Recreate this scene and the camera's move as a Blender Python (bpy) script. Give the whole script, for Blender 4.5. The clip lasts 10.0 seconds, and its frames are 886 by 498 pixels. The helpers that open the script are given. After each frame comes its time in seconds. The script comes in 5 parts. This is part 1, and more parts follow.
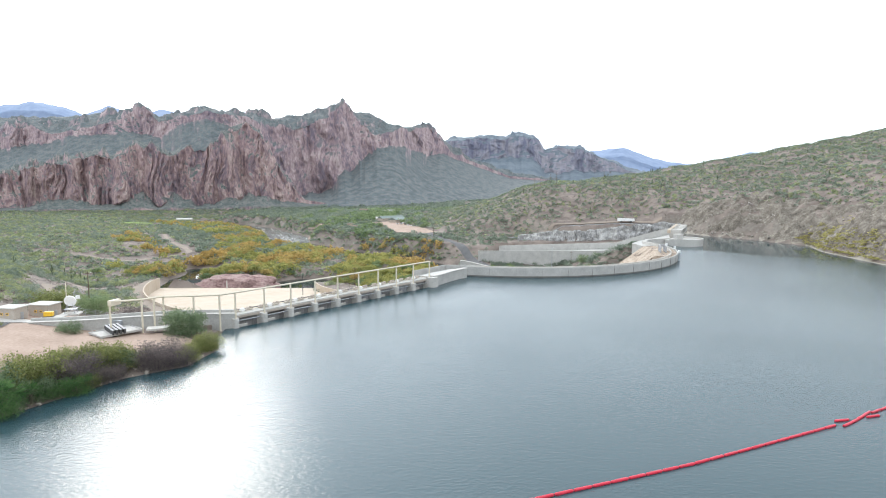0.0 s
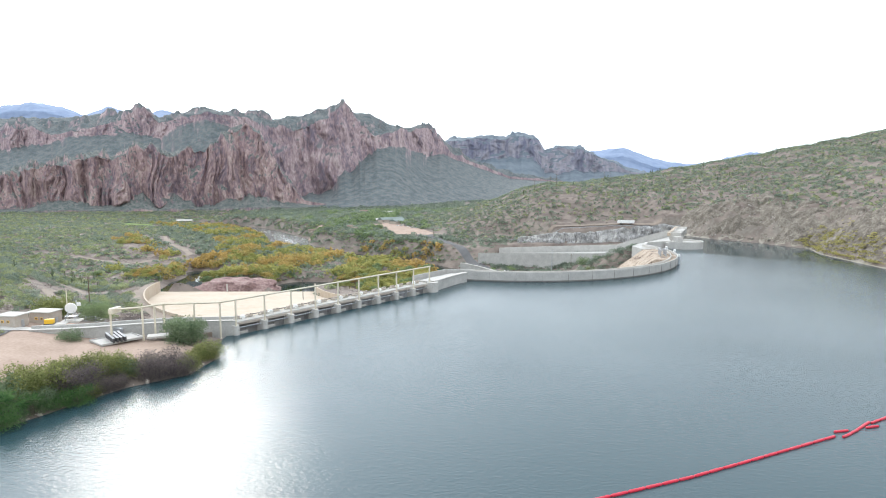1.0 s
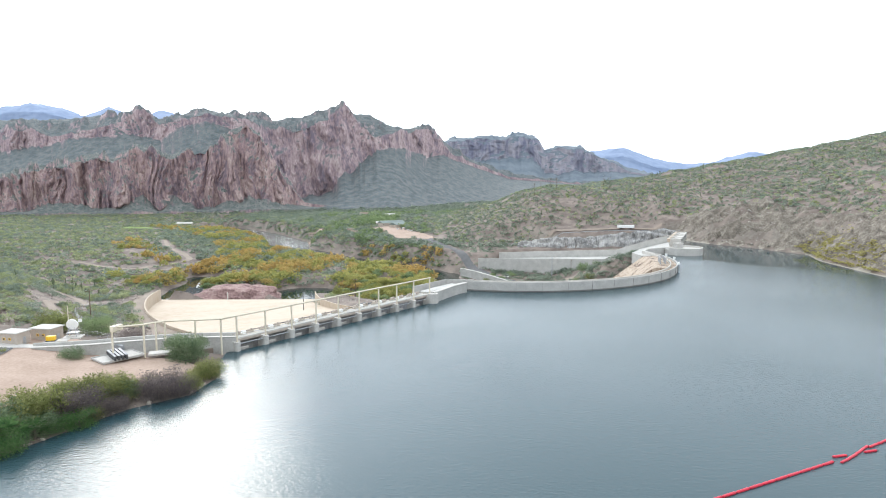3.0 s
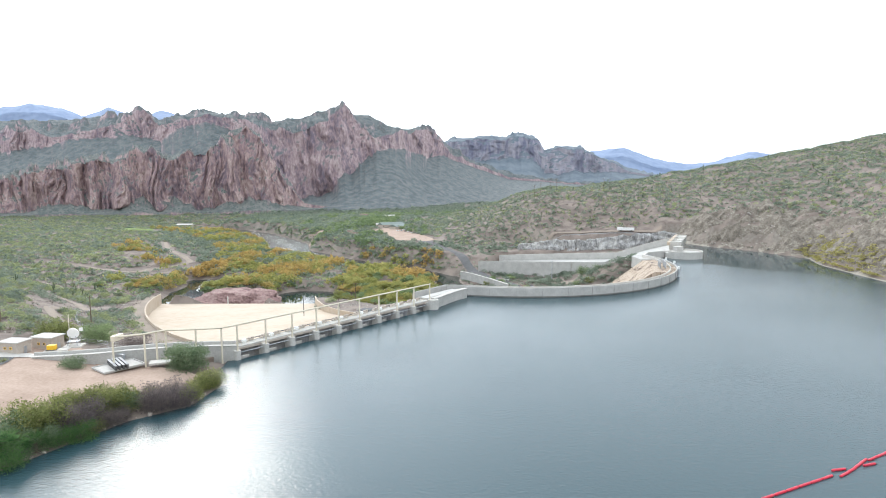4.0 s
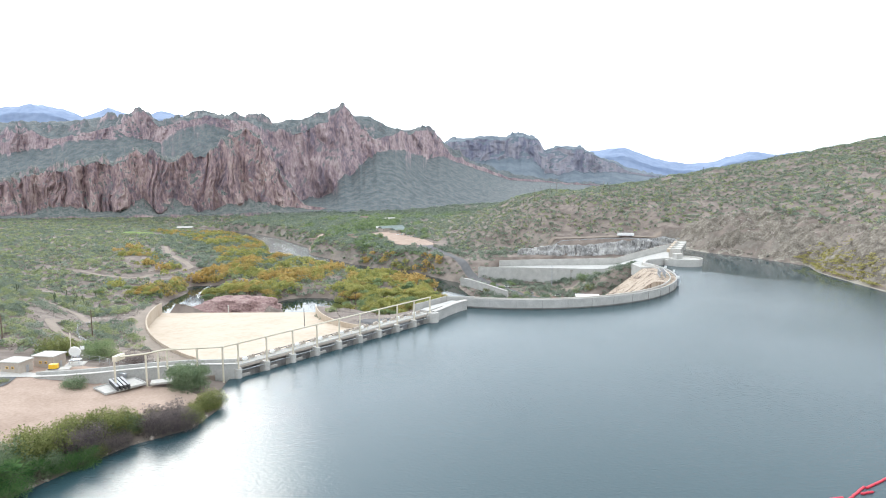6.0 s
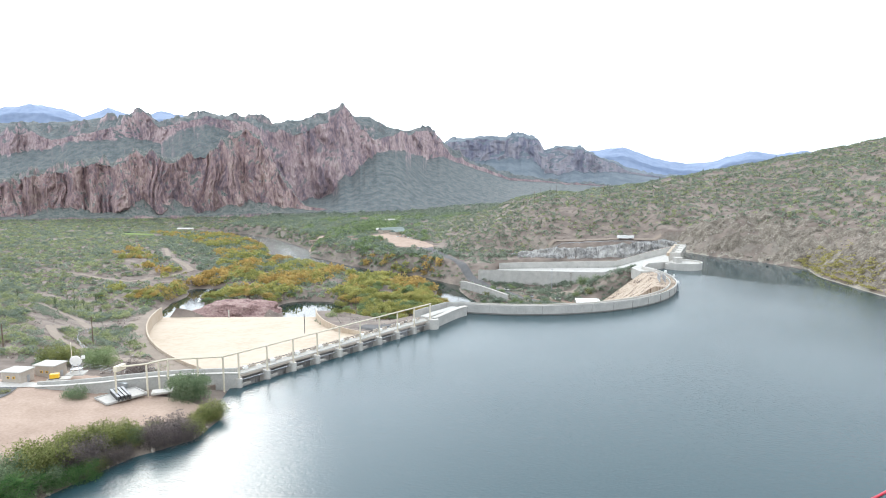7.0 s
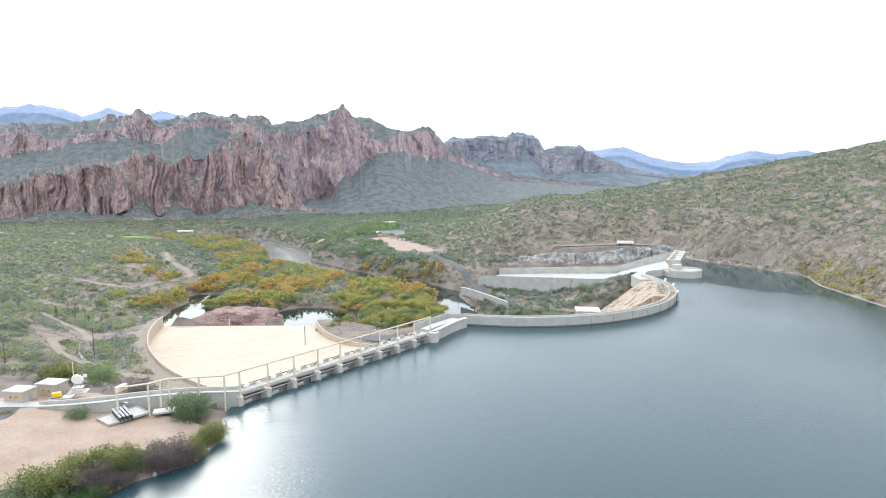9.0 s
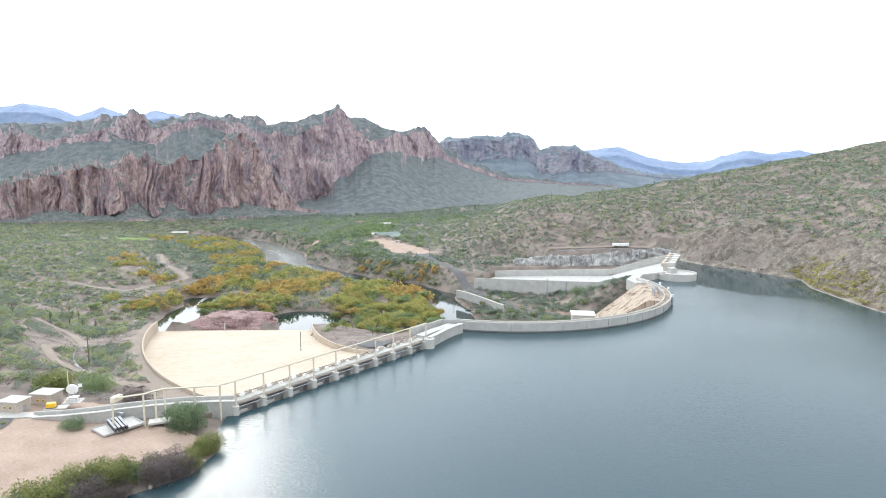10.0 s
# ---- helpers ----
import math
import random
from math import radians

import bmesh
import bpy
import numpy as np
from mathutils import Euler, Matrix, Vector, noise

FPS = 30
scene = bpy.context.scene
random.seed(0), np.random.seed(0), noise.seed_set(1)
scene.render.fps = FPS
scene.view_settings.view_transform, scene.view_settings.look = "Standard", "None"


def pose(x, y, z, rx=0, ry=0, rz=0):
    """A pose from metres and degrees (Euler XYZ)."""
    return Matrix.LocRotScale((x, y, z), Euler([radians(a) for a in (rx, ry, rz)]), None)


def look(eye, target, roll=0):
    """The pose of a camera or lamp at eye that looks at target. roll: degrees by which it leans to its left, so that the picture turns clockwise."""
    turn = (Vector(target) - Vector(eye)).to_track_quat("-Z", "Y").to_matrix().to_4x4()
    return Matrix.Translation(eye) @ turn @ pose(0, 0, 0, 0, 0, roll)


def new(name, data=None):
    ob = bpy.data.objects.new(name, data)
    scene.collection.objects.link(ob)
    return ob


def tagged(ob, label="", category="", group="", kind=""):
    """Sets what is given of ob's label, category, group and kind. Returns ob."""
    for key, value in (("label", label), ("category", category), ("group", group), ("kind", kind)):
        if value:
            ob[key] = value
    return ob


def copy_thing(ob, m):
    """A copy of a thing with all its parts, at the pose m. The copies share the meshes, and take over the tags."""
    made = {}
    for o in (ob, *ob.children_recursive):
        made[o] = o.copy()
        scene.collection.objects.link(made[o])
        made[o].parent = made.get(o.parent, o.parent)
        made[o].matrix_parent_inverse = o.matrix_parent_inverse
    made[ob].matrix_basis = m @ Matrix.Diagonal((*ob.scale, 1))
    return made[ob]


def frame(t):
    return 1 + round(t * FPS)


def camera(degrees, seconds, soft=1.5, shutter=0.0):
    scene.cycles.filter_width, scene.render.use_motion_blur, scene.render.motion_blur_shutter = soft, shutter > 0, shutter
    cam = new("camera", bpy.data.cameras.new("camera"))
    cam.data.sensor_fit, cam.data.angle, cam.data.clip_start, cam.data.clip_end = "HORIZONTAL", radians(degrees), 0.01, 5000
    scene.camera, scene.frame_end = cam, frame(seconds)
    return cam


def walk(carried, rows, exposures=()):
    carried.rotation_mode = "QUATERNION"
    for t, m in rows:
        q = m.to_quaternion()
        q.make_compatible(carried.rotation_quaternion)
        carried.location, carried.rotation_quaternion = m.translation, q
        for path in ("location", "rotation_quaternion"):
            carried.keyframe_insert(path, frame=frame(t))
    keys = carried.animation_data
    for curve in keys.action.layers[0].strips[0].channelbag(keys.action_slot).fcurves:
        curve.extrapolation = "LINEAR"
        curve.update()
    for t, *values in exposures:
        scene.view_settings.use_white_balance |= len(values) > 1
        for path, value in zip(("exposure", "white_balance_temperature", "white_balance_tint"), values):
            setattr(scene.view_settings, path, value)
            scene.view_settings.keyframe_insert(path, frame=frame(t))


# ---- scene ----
cam = camera(73.7, 10.0, 1.05)

# the rise: x and y hardly change, the height grows by about 2.7 m a second
def rise(t):
    late = max(0.0, t - 9.6) / 0.4
    return (t, pose(0.0, 0.1, 42.03 + 1.957 * t + 0.13279 * t * t - 0.005736 * t ** 3,
                    90 - 6.35 - 0.006 * t - 0.00282 * t * t,
                    -0.029 + 0.0538 * t - 0.0025 * t * t, 0.01 - 0.43 * late))


walk(cam, [rise(t) for t in (0, 0.5, 1, 1.5, 2, 2.5, 3, 3.5, 4, 4.5, 5, 5.5, 6, 6.5, 7, 7.5, 8, 8.5, 9, 9.3, 9.6, 9.7, 9.8, 9.9, 10)], [(0, 0.1), (10, 0.23)])

# ---- light: thin bright overcast, the sun veiled ahead to the left ----
SUN_EL, SUN_AZ = radians(27), radians(-25)
world = bpy.data.worlds.new("overcast_sky")
scene.world = world
world.use_nodes = True
wn, wl = world.node_tree.nodes, world.node_tree.links
wn.clear()
sky = wn.new("ShaderNodeTexSky")
sky.sky_type, sky.sun_disc = "NISHITA", False
sky.sun_elevation, sky.sun_rotation = SUN_EL, SUN_AZ
sky.dust_density = 2.0
dim = wn.new("ShaderNodeMix")
dim.data_type, dim.blend_type = "RGBA", "MULTIPLY"
dim.inputs[0].default_value = 1.0
dim.inputs[7].default_value = (0.1, 0.1, 0.1, 1)
cloud = wn.new("ShaderNodeTexNoise")
cloud.inputs["Scale"].default_value = 2.2
cloud.inputs["Detail"].default_value = 5
veil = wn.new("ShaderNodeMapRange")
veil.inputs[1].default_value, veil.inputs[2].default_value = 0.3, 0.55
veil.inputs[3].default_value, veil.inputs[4].default_value = 0.82, 0.97
over = wn.new("ShaderNodeMix")
over.data_type = "RGBA"
over.inputs[7].default_value = (1.6, 1.74, 1.9, 1)
back = wn.new("ShaderNodeBackground")
wout = wn.new("ShaderNodeOutputWorld")
wl.new(sky.outputs[0], dim.inputs[6])
wl.new(dim.outputs[2], over.inputs[6])
wl.new(cloud.outputs[0], veil.inputs[0])
wl.new(veil.outputs[0], over.inputs[0])
# the cloud veil is brighter round the hidden sun
tc = wn.new("ShaderNodeTexCoord")
dot = wn.new("ShaderNodeVectorMath")
dot.operation = "DOT_PRODUCT"
dot.inputs[1].default_value = (math.sin(SUN_AZ) * math.cos(SUN_EL), math.cos(SUN_AZ) * math.cos(SUN_EL), math.sin(SUN_EL))
lift = wn.new("ShaderNodeMath")
lift.operation = "MAXIMUM"
lift.inputs[1].default_value = 0.0
peak = wn.new("ShaderNodeMath")
peak.operation = "POWER"
peak.inputs[1].default_value = 7.0
glow = wn.new("ShaderNodeMath")
glow.operation = "MULTIPLY_ADD"
glow.inputs[1].default_value, glow.inputs[2].default_value = 1.05, 0.96
wl.new(tc.outputs["Generated"], dot.inputs[0])
wl.new(dot.outputs["Value"], lift.inputs[0])
wl.new(lift.outputs[0], peak.inputs[0])
wl.new(peak.outputs[0], glow.inputs[0])
wl.new(glow.outputs[0], back.inputs[1])
wl.new(over.outputs[2], back.inputs[0])
wl.new(back.outputs[0], wout.inputs[0])
lamp = bpy.data.lights.new("sun", "SUN")
lamp.energy, lamp.angle, lamp.color = 0.95, radians(17), (1.0, 0.95, 0.87)
sun = new("sun", lamp)
sun_from = Vector((math.sin(SUN_AZ) * math.cos(SUN_EL), math.cos(SUN_AZ) * math.cos(SUN_EL), math.sin(SUN_EL)))
sun.matrix_world = look(sun_from * 900, (0, 0, 0))


# ---- materials ----
def mat(name, cols, scale=1.0, rough=0.85, bump=0.0, fine=8.0, island=0.0, spread=(0.35, 0.65), metal=0.0, stretch=(1, 1, 1)):
    """Two scales of noise between two or three colours, with relief from the finer one."""
    m = bpy.data.materials.new(name)
    m.use_nodes = True
    n, l = m.node_tree.nodes, m.node_tree.links
    b = n["Principled BSDF"]
    b.inputs["Roughness"].default_value, b.inputs["Metallic"].default_value = rough, metal
    co = n.new("ShaderNodeNewGeometry")
    mp = n.new("ShaderNodeMapping")
    mp.inputs["Scale"].default_value = stretch
    l.new(co.outputs["Position"], mp.inputs[0])
    big, small = n.new("ShaderNodeTexNoise"), n.new("ShaderNodeTexNoise")
    big.inputs["Scale"].default_value, small.inputs["Scale"].default_value = scale, scale * fine
    big.inputs["Detail"].default_value, small.inputs["Detail"].default_value = 4, 7
    l.new(mp.outputs[0], big.inputs[0]), l.new(mp.outputs[0], small.inputs[0])
    add = n.new("ShaderNodeMath")
    add.operation = "MULTIPLY_ADD"
    add.inputs[1].default_value = 0.5
    half = n.new("ShaderNodeMath")
    half.operation = "MULTIPLY"
    half.inputs[1].default_value = 0.5
    l.new(small.outputs[0], half.inputs[0])
    l.new(big.outputs[0], add.inputs[0]), l.new(half.outputs[0], add.inputs[2])
    value = add.outputs[0]
    if island:
        geo = n.new("ShaderNodeNewGeometry")
        isl = n.new("ShaderNodeMath")
        isl.operation = "MULTIPLY_ADD"
        isl.inputs[1].default_value = island
        l.new(geo.outputs["Random Per Island"], isl.inputs[0])
        off = n.new("ShaderNodeMath")
        off.operation = "SUBTRACT"
        off.inputs[1].default_value = island / 2
        l.new(value, off.inputs[0]), l.new(off.outputs[0], isl.inputs[2])
        value = isl.outputs[0]
    ramp = n.new("ShaderNodeValToRGB")
    e = ramp.color_ramp.elements
    e[0].position, e[1].position = spread
    e[0].color, e[1].color = (*cols[0], 1), (*cols[-1], 1)
    if len(cols) == 3:
        e.new((spread[0] + spread[1]) / 2).color = (*cols[1], 1)
    l.new(value, ramp.inputs[0])
    l.new(ramp.outputs[0], b.inputs["Base Color"])
    if bump:
        bp = n.new("ShaderNodeBump")
        bp.inputs["Strength"].default_value, bp.inputs["Distance"].default_value = 0.8, bump
        l.new(small.outputs[0], bp.inputs["Height"]), l.new(bp.outputs[0], b.inputs["Normal"])
    return m


def slope_mat(name, flat, steep, scale, cut=(0.55, 0.8), bump=1.0, stretch=(1, 1, 0.35), dots=None, dot_scale=0.2):
    """Steep faces take the rock colours, gentler ones the soil and brush colours."""
    m = mat(name, steep, scale, 0.9, bump, 6, stretch=stretch, spread=(0.38, 0.62))
    n, l = m.node_tree.nodes, m.node_tree.links
    b = n["Principled BSDF"]
    rock = b.inputs["Base Color"].links[0].from_socket
    geo = n.new("ShaderNodeNewGeometry")
    sep = n.new("ShaderNodeSeparateXYZ")
    l.new(geo.outputs["Normal"], sep.inputs[0])
    ns = n.new("ShaderNodeTexNoise")
    ns.inputs["Scale"].default_value, ns.inputs["Detail"].default_value = scale * 2, 6
    l.new(geo.outputs["Position"], ns.inputs[0])
    ad = n.new("ShaderNodeMath")
    ad.operation = "MULTIPLY_ADD"
    ad.inputs[1].default_value = 0.5
    l.new(ns.outputs[0], ad.inputs[0]), l.new(sep.outputs[2], ad.inputs[2])
    rng = n.new("ShaderNodeMapRange")
    rng.inputs[1].default_value, rng.inputs[2].default_value = cut[0] + 0.25, cut[1] + 0.25
    l.new(ad.outputs[0], rng.inputs[0])
    soil = n.new("ShaderNodeValToRGB")
    e = soil.color_ramp.elements
    e[0].position, e[1].position = 0.38, 0.62
    e[0].color, e[1].color = (*flat[0], 1), (*flat[1], 1)
    l.new(ns.outputs[0], soil.inputs[0])
    top = soil.outputs[0]
    if dots:
        vo = n.new("ShaderNodeTexVoronoi")
        vo.inputs["Scale"].default_value = dot_scale
        l.new(geo.outputs["Position"], vo.inputs["Vector"])
        dr = n.new("ShaderNodeMapRange")
        dr.inputs[1].default_value, dr.inputs[2].default_value = 0.42, 0.3
        l.new(vo.outputs["Distance"], dr.inputs[0])
        dm = n.new("ShaderNodeMix")
        dm.data_type = "RGBA"
        dm.inputs[7].default_value = (*dots, 1)
        l.new(dr.outputs[0], dm.inputs[0]), l.new(top, dm.inputs[6])
        top = dm.outputs[2]
    mx = n.new("ShaderNodeMix")
    mx.data_type = "RGBA"
    l.new(rng.outputs[0], mx.inputs[0]), l.new(rock, mx.inputs[6]), l.new(top, mx.inputs[7])
    l.new(mx.outputs[2], b.inputs["Base Color"])
    return m


def water_mat(name, col, waves, rough, dist, calm=None):
    """Ripples of two sizes, weaker in lulls; calm: a sheltered side (x, y, outward normal) where the wind hardly reaches."""
    m = bpy.data.materials.new(name)
    m.use_nodes = True
    n, l = m.node_tree.nodes, m.node_tree.links
    b = n["Principled BSDF"]
    b.inputs["Base Color"].default_value = (*col, 1)
    b.inputs["Roughness"].default_value, b.inputs["IOR"].default_value = rough, 1.33
    geo = n.new("ShaderNodeNewGeometry")
    mp = n.new("ShaderNodeMapping")
    mp.inputs["Scale"].default_value = (1, 1.6, 1)
    mp.inputs["Rotation"].default_value = (0, 0, 0.5)
    l.new(geo.outputs["Position"], mp.inputs[0])
    a, c = n.new("ShaderNodeTexNoise"), n.new("ShaderNodeTexNoise")
    a.inputs["Scale"].default_value, a.inputs["Detail"].default_value, a.inputs["Roughness"].default_value = waves, 3, 0.6
    c.inputs["Scale"].default_value, c.inputs["Detail"].default_value = 0.02, 4
    l.new(mp.outputs[0], a.inputs[0]), l.new(geo.outputs["Position"], c.inputs[0])
    gust = n.new("ShaderNodeMapRange")
    gust.inputs[1].default_value, gust.inputs[2].default_value = 0.35, 0.65
    gust.inputs[3].default_value, gust.inputs[4].default_value = 0.6, 1.0
    l.new(c.outputs[0], gust.inputs[0])
    power = gust.outputs[0]
    if calm:
        cx, cy, nx_, ny_ = calm
        dot_ = n.new("ShaderNodeVectorMath")
        dot_.operation = "DOT_PRODUCT"
        dot_.inputs[1].default_value = (nx_, ny_, 0)
        l.new(geo.outputs["Position"], dot_.inputs[0])
        wav = n.new("ShaderNodeMath")
        wav.operation = "MULTIPLY_ADD"
        wav.inputs[1].default_value = 46.0
        l.new(c.outputs[0], wav.inputs[0]), l.new(dot_.outputs["Value"], wav.inputs[2])
        lee = n.new("ShaderNodeMapRange")
        at = cx * nx_ + cy * ny_ + 23.0
        lee.inputs[1].default_value, lee.inputs[2].default_value = at - 9, at + 5
        lee.inputs[3].default_value, lee.inputs[4].default_value = 1.0, 0.12
        l.new(wav.outputs[0], lee.inputs[0])
        mul = n.new("ShaderNodeMath")
        mul.operation = "MULTIPLY"
        l.new(power, mul.inputs[0]), l.new(lee.outputs[0], mul.inputs[1])
        power = mul.outputs[0]
        still = n.new("ShaderNodeMath")
        still.operation = "MULTIPLY"
        still.inputs[1].default_value = rough
        l.new(lee.outputs[0], still.inputs[0]), l.new(still.outputs[0], b.inputs["Roughness"])
    bp = n.new("ShaderNodeBump")
    bp.inputs["Distance"].default_value = dist
    l.new(power, bp.inputs["Strength"])
    l.new(a.outputs[0], bp.inputs["Height"]), l.new(bp.outputs[0], b.inputs["Normal"])
    return m


LAKE = water_mat("lake_water", (0.029, 0.062, 0.073), 1.05, 0.165, 0.11, (163, 383, 0.78, 0.62))
RIVER = water_mat("river_water", (0.02, 0.034, 0.03), 0.5, 0.03, 0.015)
RAPID = water_mat("rippled_river_water", (0.03, 0.04, 0.038), 0.35, 0.15, 0.5)
FOAM = mat("white_water", [(0.6, 0.63, 0.62), (0.85, 0.86, 0.86)], 0.6, 0.5, 0.1)
GROUND = slope_mat("desert_ground", [(0.125, 0.096, 0.08), (0.225, 0.182, 0.152)], [(0.13, 0.11, 0.09), (0.28, 0.25, 0.21)], 0.05,
                   cut=(0.6, 0.8), bump=0.5, stretch=(1, 1, 1))
DIRT = mat("bare_pink_dirt", [(0.3, 0.215, 0.165), (0.42, 0.315, 0.25)], 0.12, 0.95, 0.08, 12)
RUDDY = mat("reddish_bare_soil", [(0.2, 0.135, 0.1), (0.31, 0.225, 0.175)], 0.12, 0.95, 0.08, 12)
TRACK = mat("grey_brown_track", [(0.21, 0.17, 0.135), (0.3, 0.245, 0.2)], 0.12, 0.95, 0.08, 12)
CONC = mat("grey_concrete", [(0.36, 0.35, 0.33), (0.5, 0.49, 0.46)], 0.25, 0.85, 0.03, 9)
PALE = mat("pale_concrete", [(0.42, 0.4, 0.37), (0.56, 0.54, 0.5)], 0.2, 0.8, 0.02, 9)
CHUTE = mat("cream_chute_concrete", [(0.42, 0.335, 0.25), (0.48, 0.395, 0.305), (0.5, 0.425, 0.34)], 0.05, 0.85, 0.02, 7)
STAIN = mat("tan_stained_concrete", [(0.1, 0.065, 0.05), (0.36, 0.285, 0.215), (0.44, 0.36, 0.285)], 0.16, 0.9, 0.05, 5, spread=(0.4, 0.56), stretch=(1.4, 1.4, 0.1))
CREAM = mat("cream_painted_steel", [(0.6, 0.54, 0.42), (0.7, 0.64, 0.52)], 0.8, 0.5, 0.0)
WHITE = mat("white_paint", [(0.74, 0.74, 0.72), (0.84, 0.84, 0.82)], 0.9, 0.5)
BLOCK = mat("grey_block_wall", [(0.38, 0.33, 0.28), (0.47, 0.41, 0.35)], 0.8, 0.9, 0.02)
DARK = mat("dark_steel", [(0.05, 0.05, 0.052), (0.11, 0.11, 0.11)], 0.9, 0.6, metal=0.3)
STEEL = mat("galvanised_steel", [(0.33, 0.35, 0.37), (0.48, 0.5, 0.52)], 0.9, 0.45, metal=0.6)
STEEL2 = mat("dull_grey_steel", [(0.27, 0.275, 0.28), (0.4, 0.405, 0.41)], 0.9, 0.7)
ASPHALT = mat("asphalt", [(0.075, 0.075, 0.078), (0.13, 0.13, 0.13)], 0.15, 0.9, 0.02, 12)
YELLOW = mat("yellow_paint", [(0.75, 0.42, 0.02), (0.85, 0.52, 0.04)], 0.9, 0.45)
RED = mat("red_float_plastic", [(0.5, 0.012, 0.035), (0.62, 0.03, 0.06)], 0.9, 0.35)
WOOD = mat("weathered_pole_wood", [(0.1, 0.07, 0.05), (0.2, 0.15, 0.11)], 0.9, 0.9, 0.02)
BARK = mat("grey_brown_bark", [(0.11, 0.085, 0.065), (0.22, 0.18, 0.14)], 1.5, 0.95, 0.05)
HILLROCK = mat("brown_hill_stone", [(0.14, 0.11, 0.095), (0.3, 0.25, 0.21)], 0.2, 0.95, 0.05)
PINKROCK = mat("red_granite", [(0.13, 0.075, 0.072), (0.3, 0.19, 0.175), (0.38, 0.28, 0.25)], 0.12, 0.9, 0.5, 6)
CUTROCK = mat("grey_cut_rock", [(0.12, 0.107, 0.094), (0.32, 0.29, 0.255), (0.46, 0.43, 0.39)], 0.12, 0.9, 0.6, 5, stretch=(1, 1, 0.4), spread=(0.32, 0.68))
# red-brown rock, its tones lifted and cooled slightly to paint in haze
RANGE = slope_mat("hazed_red_cliff_rock", [(0.09, 0.108, 0.1), (0.18, 0.182, 0.168)], [(0.155, 0.12, 0.142), (0.31, 0.215, 0.215), (0.46, 0.35, 0.32)], 0.035,
                  cut=(0.44, 0.7), bump=4.0, stretch=(1, 1, 0.42), dots=(0.075, 0.1, 0.095), dot_scale=0.17)
# brown ridge rock, paler and more purple: haze is put into the colours
RIDGE = slope_mat("hazed_ridge_rock", [(0.074, 0.092, 0.096), (0.155, 0.162, 0.158)], [(0.165, 0.135, 0.165), (0.32, 0.235, 0.245), (0.47, 0.375, 0.365)], 0.028,
                  cut=(0.44, 0.7), bump=4.0, stretch=(1, 1, 0.42), dots=(0.1, 0.128, 0.135), dot_scale=0.14)
# mesa rock and brush with aerial haze mixed into both colour sets
MESA = slope_mat("hazed_mesa_rock", [(0.105, 0.135, 0.165), (0.155, 0.185, 0.21)], [(0.15, 0.155, 0.215), (0.27, 0.26, 0.3), (0.33, 0.31, 0.33)], 0.008,
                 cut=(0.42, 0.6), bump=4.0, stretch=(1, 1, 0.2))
# blue of the distant air painted in as the range's base colour
HAZE_BLUE = mat("haze_blue_range", [(0.19, 0.25, 0.37), (0.26, 0.325, 0.45)], 0.003, 1.0)


def leaf(name, cols, scale, gain=2.3):
    m = mat(name, [tuple(c * gain for c in col) for col in cols], scale, 0.8, 0, 4, island=0.22, spread=(0.28, 0.72))
    n, l = m.node_tree.nodes, m.node_tree.links
    b = n["Principled BSDF"]
    b.inputs["Specular IOR Level"].default_value = 0.15
    tr, mx = n.new("ShaderNodeBsdfTranslucent"), n.new("ShaderNodeMixShader")
    mx.inputs[0].default_value = 0.5
    l.new(b.inputs["Base Color"].links[0].from_socket, tr.inputs[0])
    l.new(b.outputs[0], mx.inputs[1]), l.new(tr.outputs[0], mx.inputs[2])
    l.new(mx.outputs[0], n["Material Output"].inputs[0])
    return m


SCRUB = leaf("grey_green_scrub", [(0.052, 0.069, 0.053), (0.105, 0.126, 0.098), (0.165, 0.182, 0.145)], 0.05)
OLIVE = leaf("yellow_green_scrub", [(0.072, 0.088, 0.046), (0.138, 0.158, 0.083), (0.2, 0.21, 0.125)], 0.05)
GOLD = leaf("autumn_gold_leaves", [(0.105, 0.095, 0.037), (0.195, 0.156, 0.058), (0.27, 0.19, 0.078)], 0.03)
GREEN = leaf("fresh_green_leaves", [(0.045, 0.068, 0.036), (0.1, 0.132, 0.066), (0.16, 0.185, 0.1)], 0.05)
DEEP = leaf("dark_green_leaves", [(0.02, 0.045, 0.02), (0.055, 0.105, 0.038), (0.1, 0.15, 0.06)], 0.3, 2.0)
TWIG = leaf("bare_grey_twigs", [(0.05, 0.043, 0.042), (0.11, 0.092, 0.083), (0.155, 0.133, 0.112)], 0.3)


# ---- mesh helpers ----
def link(name, verts, faces, material, parent=None, smooth=False, label=""):
    me = bpy.data.meshes.new(name)
    me.from_pydata([tuple(map(float, v)) for v in verts], [], [tuple(map(int, q)) for q in faces])
    me.materials.append(material)
    if smooth:
        me.polygons.foreach_set("use_smooth", [True] * len(me.polygons))
    ob = new(name, me)
    if parent:
        ob.parent = parent
    return tagged(ob, label)


def part(name, bm, material, parent=None, label="", smooth=False):
    bmesh.ops.recalc_face_normals(bm, faces=bm.faces)
    me = bpy.data.meshes.new(name)
    bm.to_mesh(me)
    bm.free()
    me.materials.append(material)
    if smooth:
        me.polygons.foreach_set("use_smooth", [True] * len(me.polygons))
    ob = new(name, me)
    if parent:
        ob.parent = parent
    return tagged(ob, label)


def thing(name, at, label, category, group="", kind="", turn=0.0):
    ob = new(name)
    ob.matrix_basis = pose(*at, 0, 0, turn)
    return tagged(ob, label, category, group, kind)


